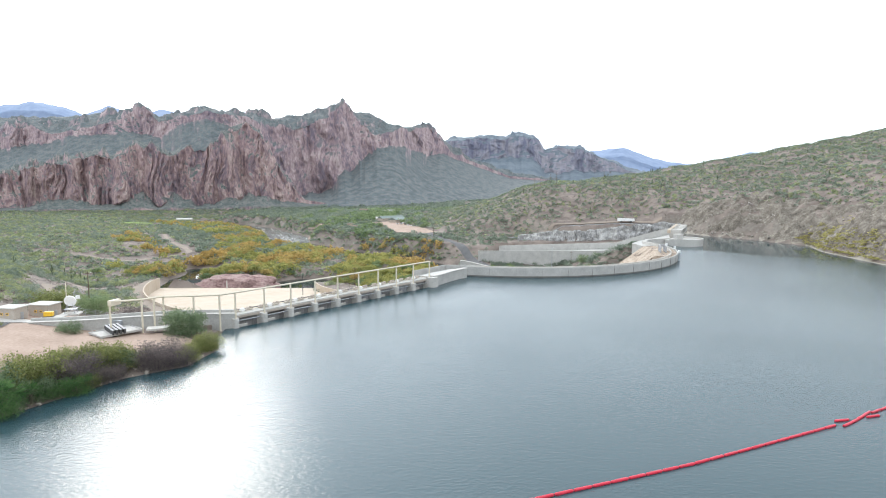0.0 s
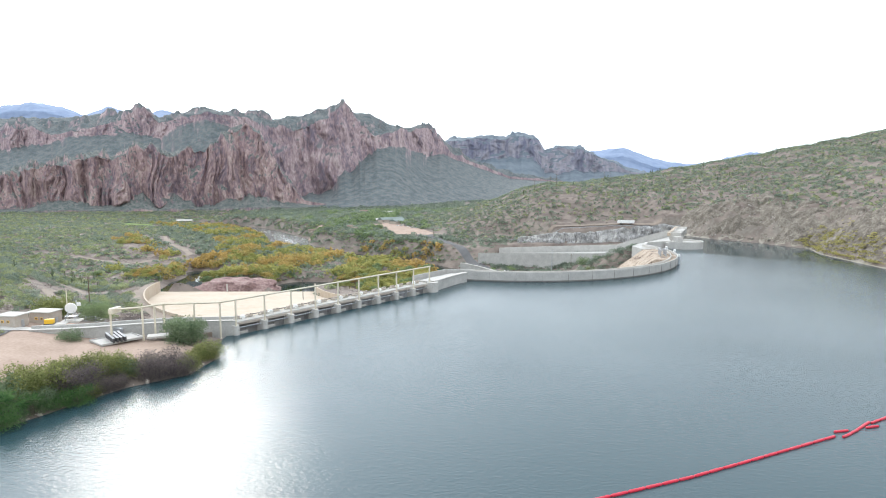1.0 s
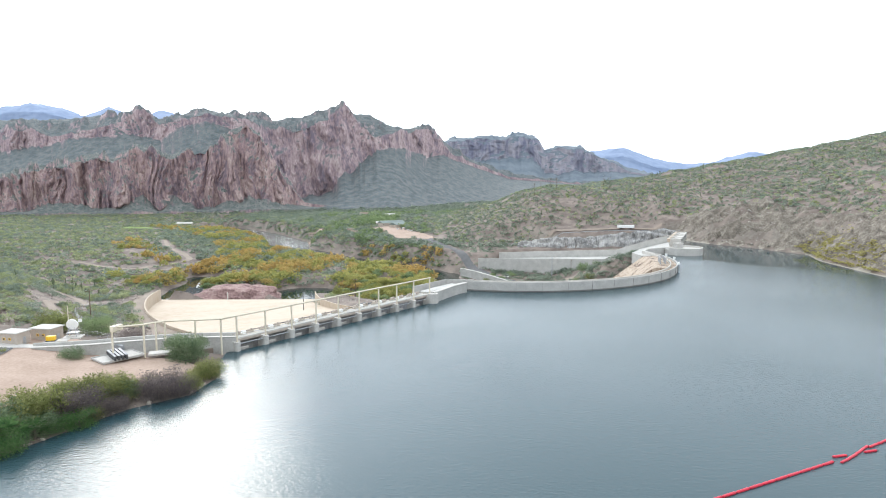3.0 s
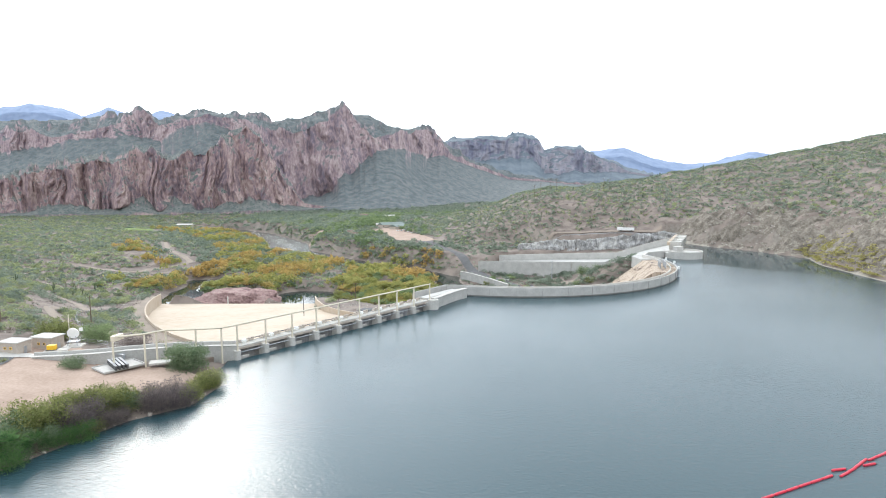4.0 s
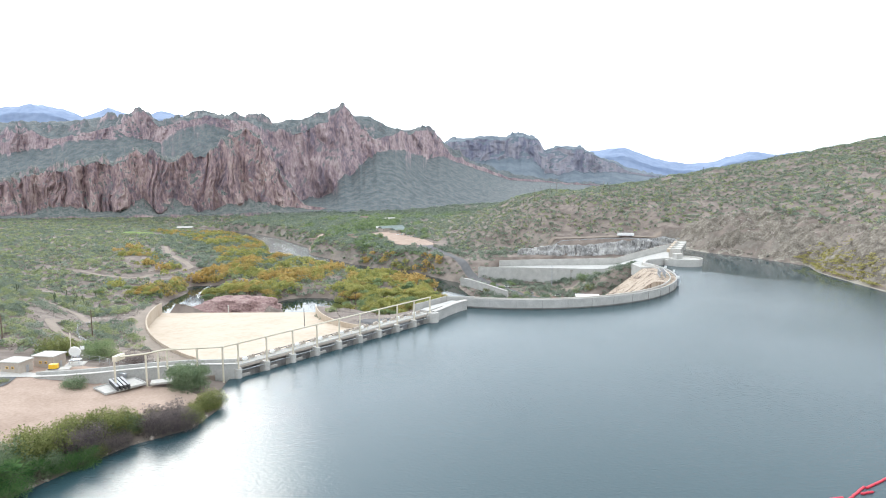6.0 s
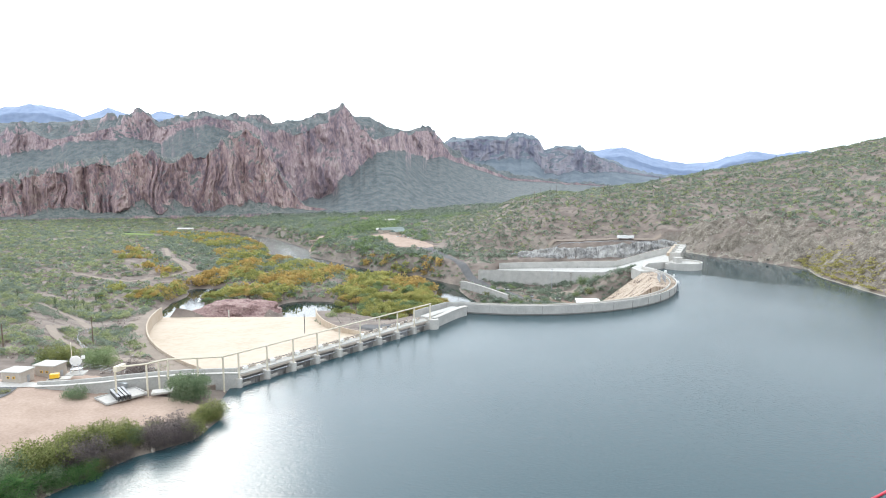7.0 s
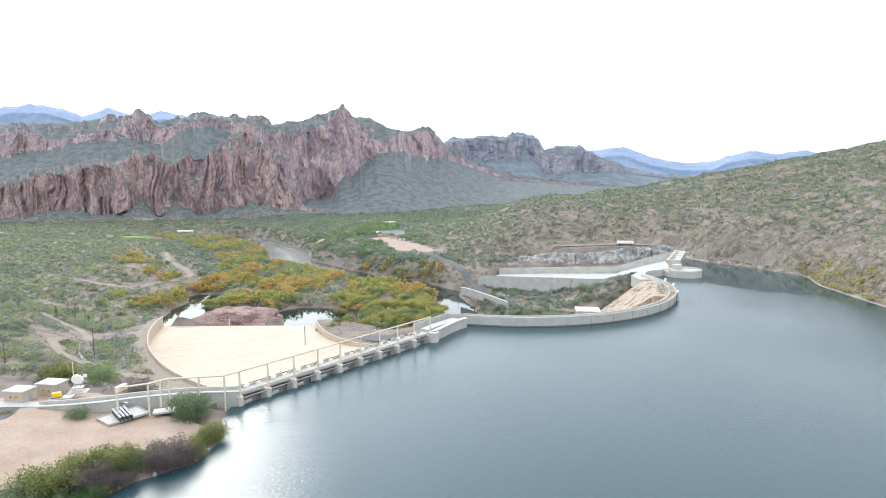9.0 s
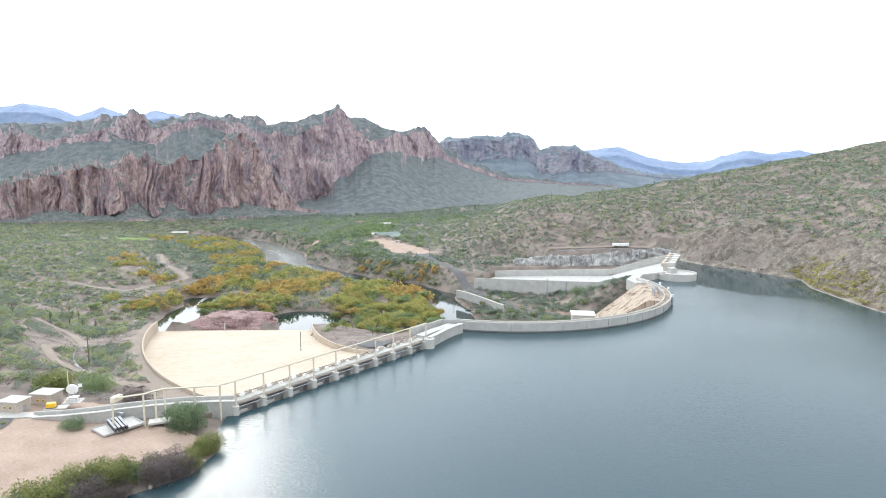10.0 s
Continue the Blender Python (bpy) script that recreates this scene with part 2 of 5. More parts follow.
def box(bm, c, s, turn=0.0, bevel=0.0):
    made = bmesh.ops.create_cube(bm, size=1, matrix=pose(*c, 0, 0, turn) @ Matrix.Diagonal((*s, 1)))
    if bevel:
        edges = {e for v in made["verts"] for e in v.link_edges}
        bmesh.ops.bevel(bm, geom=list(edges), offset=bevel, segments=2, affect="EDGES", profile=0.6)
    return bm


def rod(bm, a, b, r, seg=8, r2=None):
    a, b = Vector(a), Vector(b)
    m = Matrix.Translation((a + b) / 2) @ (b - a).to_track_quat("Z", "Y").to_matrix().to_4x4()
    bmesh.ops.create_cone(bm, cap_ends=True, segments=seg, radius1=r, radius2=r if r2 is None else r2, depth=(b - a).length, matrix=m)
    return bm


def cube(*a, **k):
    return box(bmesh.new(), *a, **k)


def bez(p, n):
    t = np.linspace(0, 1, n)[:, None]
    p = np.array(p, float)
    return (1 - t) ** 3 * p[0] + 3 * (1 - t) ** 2 * t * p[1] + 3 * (1 - t) * t ** 2 * p[2] + t ** 3 * p[3]


def sweep(name, path, prof, material, parent=None, label="", smooth=False):
    """A closed profile of (metres to the right, metres up) swept along a path of (x, y, z)."""
    path = np.array(path, float)
    d = np.gradient(path[:, :2], axis=0)
    d /= np.linalg.norm(d, axis=1)[:, None]
    side = np.stack([d[:, 1], -d[:, 0]], 1)
    k, v, q = len(prof), [], []
    for p, s in zip(path, side):
        v += [(p[0] + s[0] * o, p[1] + s[1] * o, p[2] + h) for o, h in prof]
    for i in range(len(path) - 1):
        q += [(i * k + j, i * k + (j + 1) % k, (i + 1) * k + (j + 1) % k, (i + 1) * k + j) for j in range(k)]
    q += [tuple(range(k))[::-1], tuple((len(path) - 1) * k + j for j in range(k))]
    ob = link(name, v, q, material, parent, smooth, label)
    bm = bmesh.new()
    bm.from_mesh(ob.data)
    bmesh.ops.recalc_face_normals(bm, faces=bm.faces)
    bm.to_mesh(ob.data)
    bm.free()
    return ob


# ---- the plan ----
P0, BAY = np.array((-60.2, 169.0)), 9.78
ALONG = np.array((0.623, 0.782))
DOWN = np.array((-0.782, 0.623))
PIERS = [P0 + ALONG * BAY * i for i in range(10)]
TURN = math.degrees(math.atan2(ALONG[1], ALONG[0]))
N_CH = 30
CH_L = bez([(-64, 173), (-110, 207), (-150, 280), (-168, 346)], N_CH)
CH_R = bez([(-10, 243), (-45, 248), (-66, 300), (-76, 346)], N_CH)
CH_Z = -4 - 16 * np.linspace(0, 1, N_CH) ** 1.15
ARC_C, ARC_R = np.array((40.5, 357.0)), 95.0
ARC = [ARC_C + ARC_R * np.array((math.cos(a), math.sin(a))) for a in np.radians(np.linspace(-109, 8, 50))]
N_AUX = 24
AX_N = bez([(158, 408), (120, 432), (90, 470), (30, 500)], N_AUX)
AX_F = bez([(192, 478), (150, 500), (110, 530), (52, 545)], N_AUX)
AX_T = np.linspace(0, 1, N_AUX)
AX_Z = 2.0 - 12 * np.clip(AX_T / 0.35, 0, 1) ** 1.3 - 11 * AX_T
SHORE_L = np.array([(-63, 168), (-62, 158), (-57, 147), (-59, 133), (-69, 124), (-74, 114), (-80, 102), (-98, 78), (-140, 20), (-240, -150), (-420, -600), (-500, -1600)], float)
TOE = np.array([(-40, 1000), (-22, 780), (-12, 660), (12, 605), (50, 575), (110, 545), (200, 520), (206, 494), (214, 468), (230, 445), (243, 409), (247, 395), (235, 365),
                (232, 335), (229, 300), (238, 250), (285, 150), (340, 0), (420, -400), (480, -1600)], float)
RIVER_LINE = np.array([(40, 330), (14, 400), (8, 450), (2, 505), (-40, 555), (-90, 598), (-150, 668), (-188, 715), (-205, 790), (-285, 930), (-370, 1035), (-440, 1075)], float)
POOLS = np.array([(-180, 370), (-150, 364), (-92, 366), (-84, 392), (-97, 424)], float)
POOL_LEG = np.array([(-180, 372), (-188, 405), (-196, 440), (-200, 492)], float)
GRAVEL = np.array([(-347, 712), (-241, 661), (-224, 551), (-209, 438), (-244, 439), (-386, 714)], float)
LAKE_EDGE = np.concatenate([SHORE_L[::-1], PIERS, [(-4, 245), (3, 258)], ARC, [(140, 395), (160, 410), (195, 478), (203, 500)], TOE[6:]])


def ss(a):
    a = np.clip(a, 0, 1)
    return a * a * (3 - 2 * a)


def dist(x, y, line):
    best = np.full(np.shape(x), 1e9)
    for (ax, ay), (bx, by) in zip(line[:-1], line[1:]):
        dx, dy = bx - ax, by - ay
        t = np.clip(((x - ax) * dx + (y - ay) * dy) / (dx * dx + dy * dy), 0, 1)
        best = np.minimum(best, np.hypot(x - ax - t * dx, y - ay - t * dy))
    return best


def inside(x, y, poly):
    res = np.zeros(np.shape(x), bool)
    for (ax, ay), (bx, by) in zip(poly, np.roll(poly, -1, 0)):
        if ay != by:
            res ^= ((ay > y) != (by > y)) & (x < (bx - ax) * (y - ay) / (by - ay) + ax)
    return res


def along(x, y, line):
    """How far along a line, 0 to 1, the nearest of its points lies."""
    best, at = np.full(np.shape(x), 1e9), np.zeros(np.shape(x))
    for i, (px, py) in enumerate(line):
        d = np.hypot(x - px, y - py)
        at, best = np.where(d < best, i / (len(line) - 1), at), np.minimum(d, best)
    return at


WAVES = np.random.RandomState(4).rand(40, 3)


def rolling(x, y, size, octaves=4):
    z = 0.0
    for k in range(octaves):
        for j in range(4):
            a, p, s = WAVES[(k * 4 + j) % 40]
            ang, f = a * 6.283, 2 ** k * (0.7 + 0.6 * s) / size * 6.283
            z = z + np.sin((x * math.cos(ang) + y * math.sin(ang)) * f + p * 6.283) / 2 ** k
    return z / 4


RIGHT = np.concatenate([TOE, [(3000, -1600), (3000, 1000)]])
MAIN_POLY, AUX_POLY = np.concatenate([CH_L, CH_R[::-1]]), np.concatenate([AX_N, AX_F[::-1]])


def ground_z(x, y):
    x, y = np.asarray(x, float), np.asarray(y, float)
    dr = dist(x, y, RIVER_LINE) + 6 * (1 - ss((y - 520) / 40)) - 7 * ss((y - 620) / 60)
    dr = np.minimum(np.minimum(dr, dist(x, y, POOLS) - 4), dist(x, y, POOL_LEG) + 8)
    dr = dr + 4.5 * rolling(x, y, 46, 3) * ss((y - 380) / 60)
    bank = 1.0
    east = x - np.interp(y, RIVER_LINE[:, 1], RIVER_LINE[:, 0])
    floor = -34 + 9 * ss((dr - 9) / 26) * bank + 7 * ss((dr - 40) / 160) + 9 * ss((dr - 160) / 700)
    floor = floor + 1.3 * rolling(x, y, 90) + 11 * ss((east - 18) / 30) * ss((y - 480) / 50) * (1 - ss((y - 1000) / 300))
    up = 1 - ss((y - 168 - np.maximum(0, -x - 110) * 0.85) / 135)
    terrace = 2.0 + 2.4 * ss((-x - 90) / 25)
    z = floor + (terrace - floor) * up * (x < 20)
    # abutment between spillway and dam, and the slope under the arch's far end
    w = 1 - ss((dist(x, y, np.array([(-18, 246), (12, 266)])) - 8) / 80)
    z = z + np.where(w > 0, (1.0 - z) * w, 0)
    w = ss((x - 84) / 52) * ss((y - 376) / 30) * (1 - ss((y - 468) / 24))
    z = z + (3.0 - z) * w * (x < 300)
    # the hill
    u = dist(x, y, TOE)
    hill = inside(x, y, RIGHT)
    crest = np.interp(x, [0, 60, 200, 300, 400, 675, 1000], [52, 66, 50, 59, 76, 124, 150])
    top = -9 + 10 * ss((x - 40) / 140)
    cut = ss((x - 75) / 45) * (1 - ss((x - 190) / 16))
    rise_ = (11 * ss(u / 16) * (1 - cut) + cut * (2 * ss(u / 16) + 9 * ss((u - 26) / 90))) * ss((x - 75) / 45) + crest * (1 - np.exp(-u / 210.0)) * (1 - 0.85 * ss((y - 820) / 420)) + 2.2 * rolling(x, y, 70) * ss(u / 60)
    scarp = ss((x - 185) / 25) * (1 - ss((y - 500) / 40))
    rise_ = rise_ + scarp * (8 * ss((u - 8) / 26) + 2.6 * rolling(x, y, 17, 3) * ss(u / 8) * (1 - ss((u - 40) / 40)))
    z = np.where(hill, z + (top + rise_ - z) * ss(u / (70 - 66 * ss((x - 70) / 50))), z)
    # terrain beside and under the two chutes
    s = along(x, y, CH_L)
    wall = np.interp(s, np.linspace(0, 1, N_CH), CH_Z)
    d_l = dist(x, y, CH_L)
    w = 1 - ss((d_l - 8) / 45)
    z = np.where((w > 0) & (y < 350), z + (np.minimum(2.2, wall + 5.0) - z) * w, z)
    z = np.where((d_l < 5.5) & (y > 180), np.minimum(z, wall - 1), z)
    s2 = along(x, y, CH_R)
    wall2 = np.interp(s2, np.linspace(0, 1, N_CH), CH_Z)
    d_r = dist(x, y, CH_R)
    w = 1 - ss((d_r - 6) / 55)
    z = np.where((w > 0) & (y < 346) & ~inside(x, y, MAIN_POLY), z + (wall2 + 0.2 + 3.3 * s2 - z) * w, z)
    z = np.where(d_r < 5.5, np.minimum(z, wall2 - 1), z)
    sill = dist(x, y, np.array([PIERS[0] + ALONG * 2 + DOWN * 5, PIERS[9] + DOWN * 5]))
    z = np.where(sill < 8, np.minimum(z, -7.0), z)
    z = np.where(inside(x, y, MAIN_POLY), np.minimum(z, wall - 2.0), z)
    sa = along(x, y, AX_N)
    za = np.interp(sa, np.linspace(0, 1, N_AUX), AX_Z)
    w = (1 - ss((dist(x, y, AX_N) - 3) / 25)) * ~hill
    z = z + (np.minimum(z, za - 2) - z) * w
    sf = along(x, y, AX_F)
    zf = np.interp(sf, np.linspace(0, 1, N_AUX), AX_Z)
    z = np.where(dist(x, y, AX_F) < 6, np.minimum(z, zf - 1), z)
    z = np.where(inside(x, y, AUX_POLY), np.minimum(z, za - 2.0), z)
    # lake bed and its banks
    lake = inside(x, y, LAKE_EDGE)
    dl = np.minimum(dist(x, y, SHORE_L), u)
    z = np.where(lake, -0.2 - 7 * ss(dl / 14), z)
    ls = dist(x, y, SHORE_L)
    left = (x < -50) & ~lake & (y < 175)
    z = np.where(left, 0.15 + (z - 0.15) * ss((ls + 1.5) / 14), z)
    z = np.where(hill & (x > 196) & (y < 512), np.maximum(0.15, z), z)
    far = ss((np.hypot(x, y) - 1500) / 900)
    return z * (1 - far) + (-16) * far + 0.25 * rolling(x, y, 14, 3) * ~lake


def spread_axis(lo, a, b, hi, fine, coarse):
    mid = np.arange(a, b, fine)
    k = np.linspace(0, 1, coarse) ** 2
    return np.concatenate([(a - (a - lo) * k[1:])[::-1], mid, b + (hi - b) * k])


gx = spread_axis(-4500, -560, 640, 4500, 4.2, 40)
gy = spread_axis(-1600, 60, 1250, 4800, 4.2, 36)
GX, GY = np.meshgrid(gx, gy)
GZ = ground_z(GX, GY)
nx, ny = len(gx), len(gy)
idx = np.arange(nx * ny).reshape(ny, nx)
quads = np.stack([idx[:-1, :-1], idx[:-1, 1:], idx[1:, 1:], idx[1:, :-1]], -1).reshape(-1, 4)


def grid_mesh(name, pts, quads_, material, smooth=True):
    me = bpy.data.meshes.new(name)
    me.vertices.add(len(pts))
    me.vertices.foreach_set("co", np.asarray(pts, np.float32).ravel())
    me.loops.add(quads_.size)
    me.loops.foreach_set("vertex_index", quads_.astype(np.int32).ravel())
    me.polygons.add(len(quads_))
    k = quads_.shape[1]
    me.polygons.foreach_set("loop_start", np.arange(0, quads_.size, k, dtype=np.int32))
    me.materials.append(material)
    me.update(calc_edges=True)
    if smooth:
        me.polygons.foreach_set("use_smooth", [True] * len(me.polygons))
    return new(name, me)


ground = grid_mesh("ground", np.stack([GX, GY, GZ], -1).reshape(-1, 3), quads, GROUND)
tagged(ground, "dry desert ground with gravel, dirt and rocky slopes", "ground", kind="structure")

bm = bmesh.new()
bm.faces.new([bm.verts.new((x, y, 0)) for x, y in LAKE_EDGE])
bmesh.ops.triangulate(bm, faces=bm.faces)
tagged(part("lake", bm, LAKE), "grey-green reservoir water with fine wind ripples", "water", kind="structure")
def pond(name, edge, material, label):
    bm = bmesh.new()
    bm.faces.new([bm.verts.new((x, y, -30.8)) for x, y in edge])
    bmesh.ops.triangulate(bm, faces=bm.faces)
    tagged(part(name, bm, material), label, "water", kind="structure")


pond("river_pools", [(-380, 610), (-260, 350), (-20, 350), (20, 290), (70, 300), (40, 560), (-30, 610)], RIVER, "dark still river pools below the dam")
pond("river_reach", [(-1700, 1700), (-1700, 900), (-420, 700), (-380, 610), (-30, 610), (-60, 640), (-120, 800), (-250, 1100)], RAPID, "bright rippled river reach between wooded banks")


# ---- mountains ----
def px(rows, horizon=322.0, f=1046.0):
    return np.array([((x - 784) / f, (horizon - y) / f) for x, y in rows], float)


def massif(name, sky, top, foot, far, z_base, material, label, seed, n_a=1000, rows=(26, 46, 32), relief=34.0, grain=1.0):
    """A range: crest, cliff top and cliff foot as (bearing, height) tables, distances in far; talus below, creased cliffs, a bench to the crest."""
    sky, top, foot = px(sky), px(top), px(foot)
    fx = np.array([((x - 784) / 1046.0) for x, *_ in far])
    ta = np.linspace(sky[0, 0], sky[-1, 0], n_a)
    r0, r1, r3 = (np.interp(ta, fx, [row[k] for row in far]) for k in (1, 2, 3))
    wob = lambda f_, o: np.array([noise.fractal((a * f_, seed, o), 0.8, 2.2, 4) for a in ta])
    t3 = np.interp(ta, sky[:, 0], sky[:, 1]) + 0.002 * grain * wob(75, 1.3)
    t2, t1 = np.interp(ta, top[:, 0], top[:, 1]), np.interp(ta, foot[:, 0], foot[:, 1])
    high = np.clip((t2 - t1) / 0.05, 0.06, 1)
    t2 = np.minimum(t2 + 0.005 * grain * high * wob(45, 4.1), t3 - 0.002)
    t1 = np.minimum(t1 + 0.008 * grain * high * wob(34, 7.7), t2 - 0.001)
    z1, z3 = 54 + t1 * r1, 54 + t3 * r3
    r2 = r1 + 0.32 * np.maximum(0, t2 - t1) * r1
    z2 = 54 + t2 * r2
    z1 = np.maximum(z1, z_base + 2)
    na, nb, nc = rows
    R, Z, S, C = [], [], [], []
    for k in range(na):
        q = k / na
        R.append(r0 + (r1 - r0) * q), Z.append(z_base + (z1 - z_base) * q ** 1.2), S.append(0.03 + 0.97 * q ** 12), C.append(np.full(n_a, q * 0.2))
    for k in range(nb):
        q = k / nb
        R.append(r1 + (r2 - r1) * q), Z.append(z1 + (z2 - z1) * q), S.append(1.0), C.append(np.full(n_a, 0.0))
    for k in range(nc + 1):
        q = k / nc
        R.append(r2 + (r3 - r2) * q), Z.append(z2 + (z3 - z2) * q ** 0.9), S.append(0.95 * (1 - q) ** 5 + 0.05), C.append(np.full(n_a, 1.0 - 0.85 * q ** 3))
    for q in (0.15, 0.5, 1.0):
        R.append(r3 + 260 * q), Z.append(z3 - 130 * q), S.append(0.05), C.append(np.full(n_a, 0.2))
    R, Z, C = np.array(R), np.array(Z), np.array(C)
    S = np.array(S)[:, None] * np.ones(n_a)[None]
    tall = np.clip((z2 - z1) / 60.0, 0.12, 1.0)[None]
    X = np.broadcast_to(ta[None] * 1500, R.shape)
    flat = lambda g: np.array([g(a, b, c) for a, b, c in zip(X.ravel(), R.ravel(), Z.ravel())]).reshape(R.shape)
    warp = flat(lambda a, b, c: noise.fractal((a / 95, c / 130, seed), 0.8, 2.0, 3))
    W = X + 22 * warp
    deep = lambda w, h, o: np.abs(np.array([noise.noise((a / w, c / h, seed + o)) for a, c in zip(W.ravel(), Z.ravel())]).reshape(R.shape))
    crease = 1.5 * deep(95, 420, 11) + 0.8 * deep(38, 190, 23) + 0.42 * deep(15, 80, 37) + 0.2 * deep(7, 22, 41)
    gully = flat(lambda a, b, c: abs(noise.noise((a / 62, b / 170, seed + 3))) + 0.5 * abs(noise.noise((a / 24, b / 60, seed + 5))))
    knob = flat(lambda a, b, c: noise.fractal((a / 70, b / 70, seed + 9), 0.8, 2.1, 5))
    rough_ = flat(lambda a, b, c: noise.fractal((a / 11, b / 16, c / 9 + seed), 0.9, 2.0, 3))
    rib = flat(lambda a, b, c: noise.fractal((a / 45 + b / 120, b / 60, seed + 15), 0.75, 2.1, 4))
    Z = Z + np.clip(rib - 0.1, 0, 0.6) * 40 * grain * (1 - S) * C ** 2 * np.clip((Z - z_base) / 50 - 0.3, 0, 1)
    R = R - relief * (crease - 0.75) * S * tall - 2.2 * grain * rough_
    Z = Z + C * (12 * knob + 20 * (gully - 0.35)) * np.clip((Z - z_base) / 60, 0, 1) * grain
    Z[0] = z_base - 8
    pts = np.stack([np.broadcast_to(ta[None], R.shape) * R, R, Z], -1).reshape(-1, 3)
    i = np.arange(R.size).reshape(R.shape)
    q = np.stack([i[:-1, :-1], i[:-1, 1:], i[1:, 1:], i[1:, :-1]], -1).reshape(-1, 4)
    return tagged(grid_mesh(name, pts, q, material, smooth=False), label, "mountain", kind="structure")


far_sky = [(-260, 215), (-80, 205), (0, 194), (75, 184), (120, 192), (160, 207), (205, 191), (250, 207), (300, 197), (345, 208), (420, 215), (600, 240),
           (960, 300), (1030, 272), (1098, 262), (1150, 280), (1200, 291), (1255, 288), (1320, 270), (1370, 276), (1420, 270), (1500, 290), (1750, 300)]
massif("backdrop_far_range", far_sky, [(x, y + 14) for x, y in far_sky], [(x, y + 22) for x, y in far_sky], [(0, 4200, 4500, 4800), (1568, 4200, 4500, 4800)], -20, HAZE_BLUE,
       "distant mountain range on the horizon, coloured blue for haze", 3, 300, (12, 8, 10), 30)
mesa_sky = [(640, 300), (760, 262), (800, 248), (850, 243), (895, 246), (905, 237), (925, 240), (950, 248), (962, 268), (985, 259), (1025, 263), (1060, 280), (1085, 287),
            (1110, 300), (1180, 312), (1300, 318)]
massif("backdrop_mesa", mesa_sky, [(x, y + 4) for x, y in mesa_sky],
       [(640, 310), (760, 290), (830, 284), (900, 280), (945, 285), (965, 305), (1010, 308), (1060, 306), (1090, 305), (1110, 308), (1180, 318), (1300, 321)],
       [(640, 2900, 3500, 3900), (1300, 3200, 3700, 4100)], -18, MESA, "flat-topped mesa with banded cliffs, coloured blue-grey for haze", 5, 420, (24, 30, 12), 60)
massif("backdrop_back_ridge", [(-300, 235), (-60, 225), (0, 216), (60, 213), (130, 214), (190, 207), (225, 208), (265, 196), (290, 216), (330, 206), (370, 196), (410, 206), (448, 208), (480, 218),
                               (540, 211), (580, 199), (612, 190), (628, 205), (655, 206), (690, 225), (720, 232), (745, 228), (763, 228), (785, 252), (830, 285), (900, 308), (1000, 322), (1100, 326)],
       [(-300, 250), (0, 236), (60, 231), (100, 242), (130, 242), (220, 218), (265, 199), (290, 222), (330, 216), (370, 206), (450, 214), (475, 228), (520, 236), (560, 222), (600, 203),
        (615, 195), (630, 212), (650, 232), (665, 246), (690, 240), (720, 238), (745, 231), (763, 231), (780, 252), (800, 275), (900, 314), (1100, 331)],
       [(-300, 270), (0, 268), (60, 262), (100, 258), (130, 246), (220, 242), (265, 240), (290, 248), (330, 226), (370, 218), (440, 236), (468, 350), (520, 356), (560, 350), (590, 335),
        (612, 308), (640, 292), (658, 276), (668, 266), (690, 264), (720, 266), (745, 272), (763, 276), (780, 275), (800, 283), (900, 318), (1100, 332)],
       [(-300, 1400, 1900, 2150), (440, 1430, 1750, 2000), (470, 1430, 1560, 1850), (600, 1400, 1700, 1920), (700, 1430, 1900, 2120), (800, 1600, 2300, 2600), (1100, 2200, 3300, 3500)], -14, RIDGE,
       "brown cliff ridge with brush on its benches, tinted purple for haze", 11, 1150, relief=46)
front_top = [(-320, 340), (-80, 322), (0, 316), (50, 308), (100, 300), (150, 288), (178, 280), (205, 290), (240, 270), (280, 271), (305, 284), (340, 276), (368, 283), (395, 250), (420, 238),
             (450, 232), (468, 250), (485, 285), (510, 330), (540, 360), (600, 368)]
massif("backdrop_front_cliffs", [(x, y - 7 if x < 360 else y - 3) for x, y in front_top], front_top,
       [(-320, 375), (0, 380), (60, 376), (90, 366), (150, 362), (200, 372), (255, 350), (285, 372), (310, 348), (350, 372), (400, 362), (450, 350), (485, 358), (510, 362), (540, 366), (600, 371)],
       [(-320, 1120, 1150, 1300), (0, 1180, 1210, 1360), (450, 1340, 1380, 1480), (600, 1450, 1480, 1540)], -12, RANGE, "tall red-brown cliff face cut by steep gullies", 21, 1000, (14, 60, 20), 42)


# ---- spillway: chute, training walls, gate bridge ----
s_n = np.linspace(0, 1, N_CH)
cols = 12
cv = [(*(l + (r - l) * j / cols), z) for l, r, z in zip(CH_L, CH_R, CH_Z) for j in range(cols + 1)]
cf = [(i * (cols + 1) + j, i * (cols + 1) + j + 1, (i + 1) * (cols + 1) + j + 1, (i + 1) * (cols + 1) + j) for i in range(N_CH - 1) for j in range(cols)]
chute = thing("spillway_chute", (0, 0, 0), "broad cream concrete spillway chute with curved side walls", "spillway", kind="structure")
link("chute_floor", cv, cf, CHUTE, chute, True)
end = [(*CH_L[-1], -20), (*CH_R[-1], -20), (*CH_R[-1], -34), (*CH_L[-1], -34)]
link("chute_lip", [(x, y + o, z) for o in (0, 1.2) for x, y, z in end], [(0, 1, 2, 3), (7, 6, 5, 4), (0, 4, 5, 1), (1, 5, 6, 2), (3, 2, 6, 7), (0, 3, 7, 4)], CHUTE, chute)


def wall(name, pts, z_top, height, thick, material, parent, label=""):
    p = [(x, y, z) for (x, y), z in zip(pts, z_top)]
    return sweep(name, p, [(-thick, -height), (thick, -height), (thick * 0.75, 0), (-thick * 0.75, 0)], material, parent, label)


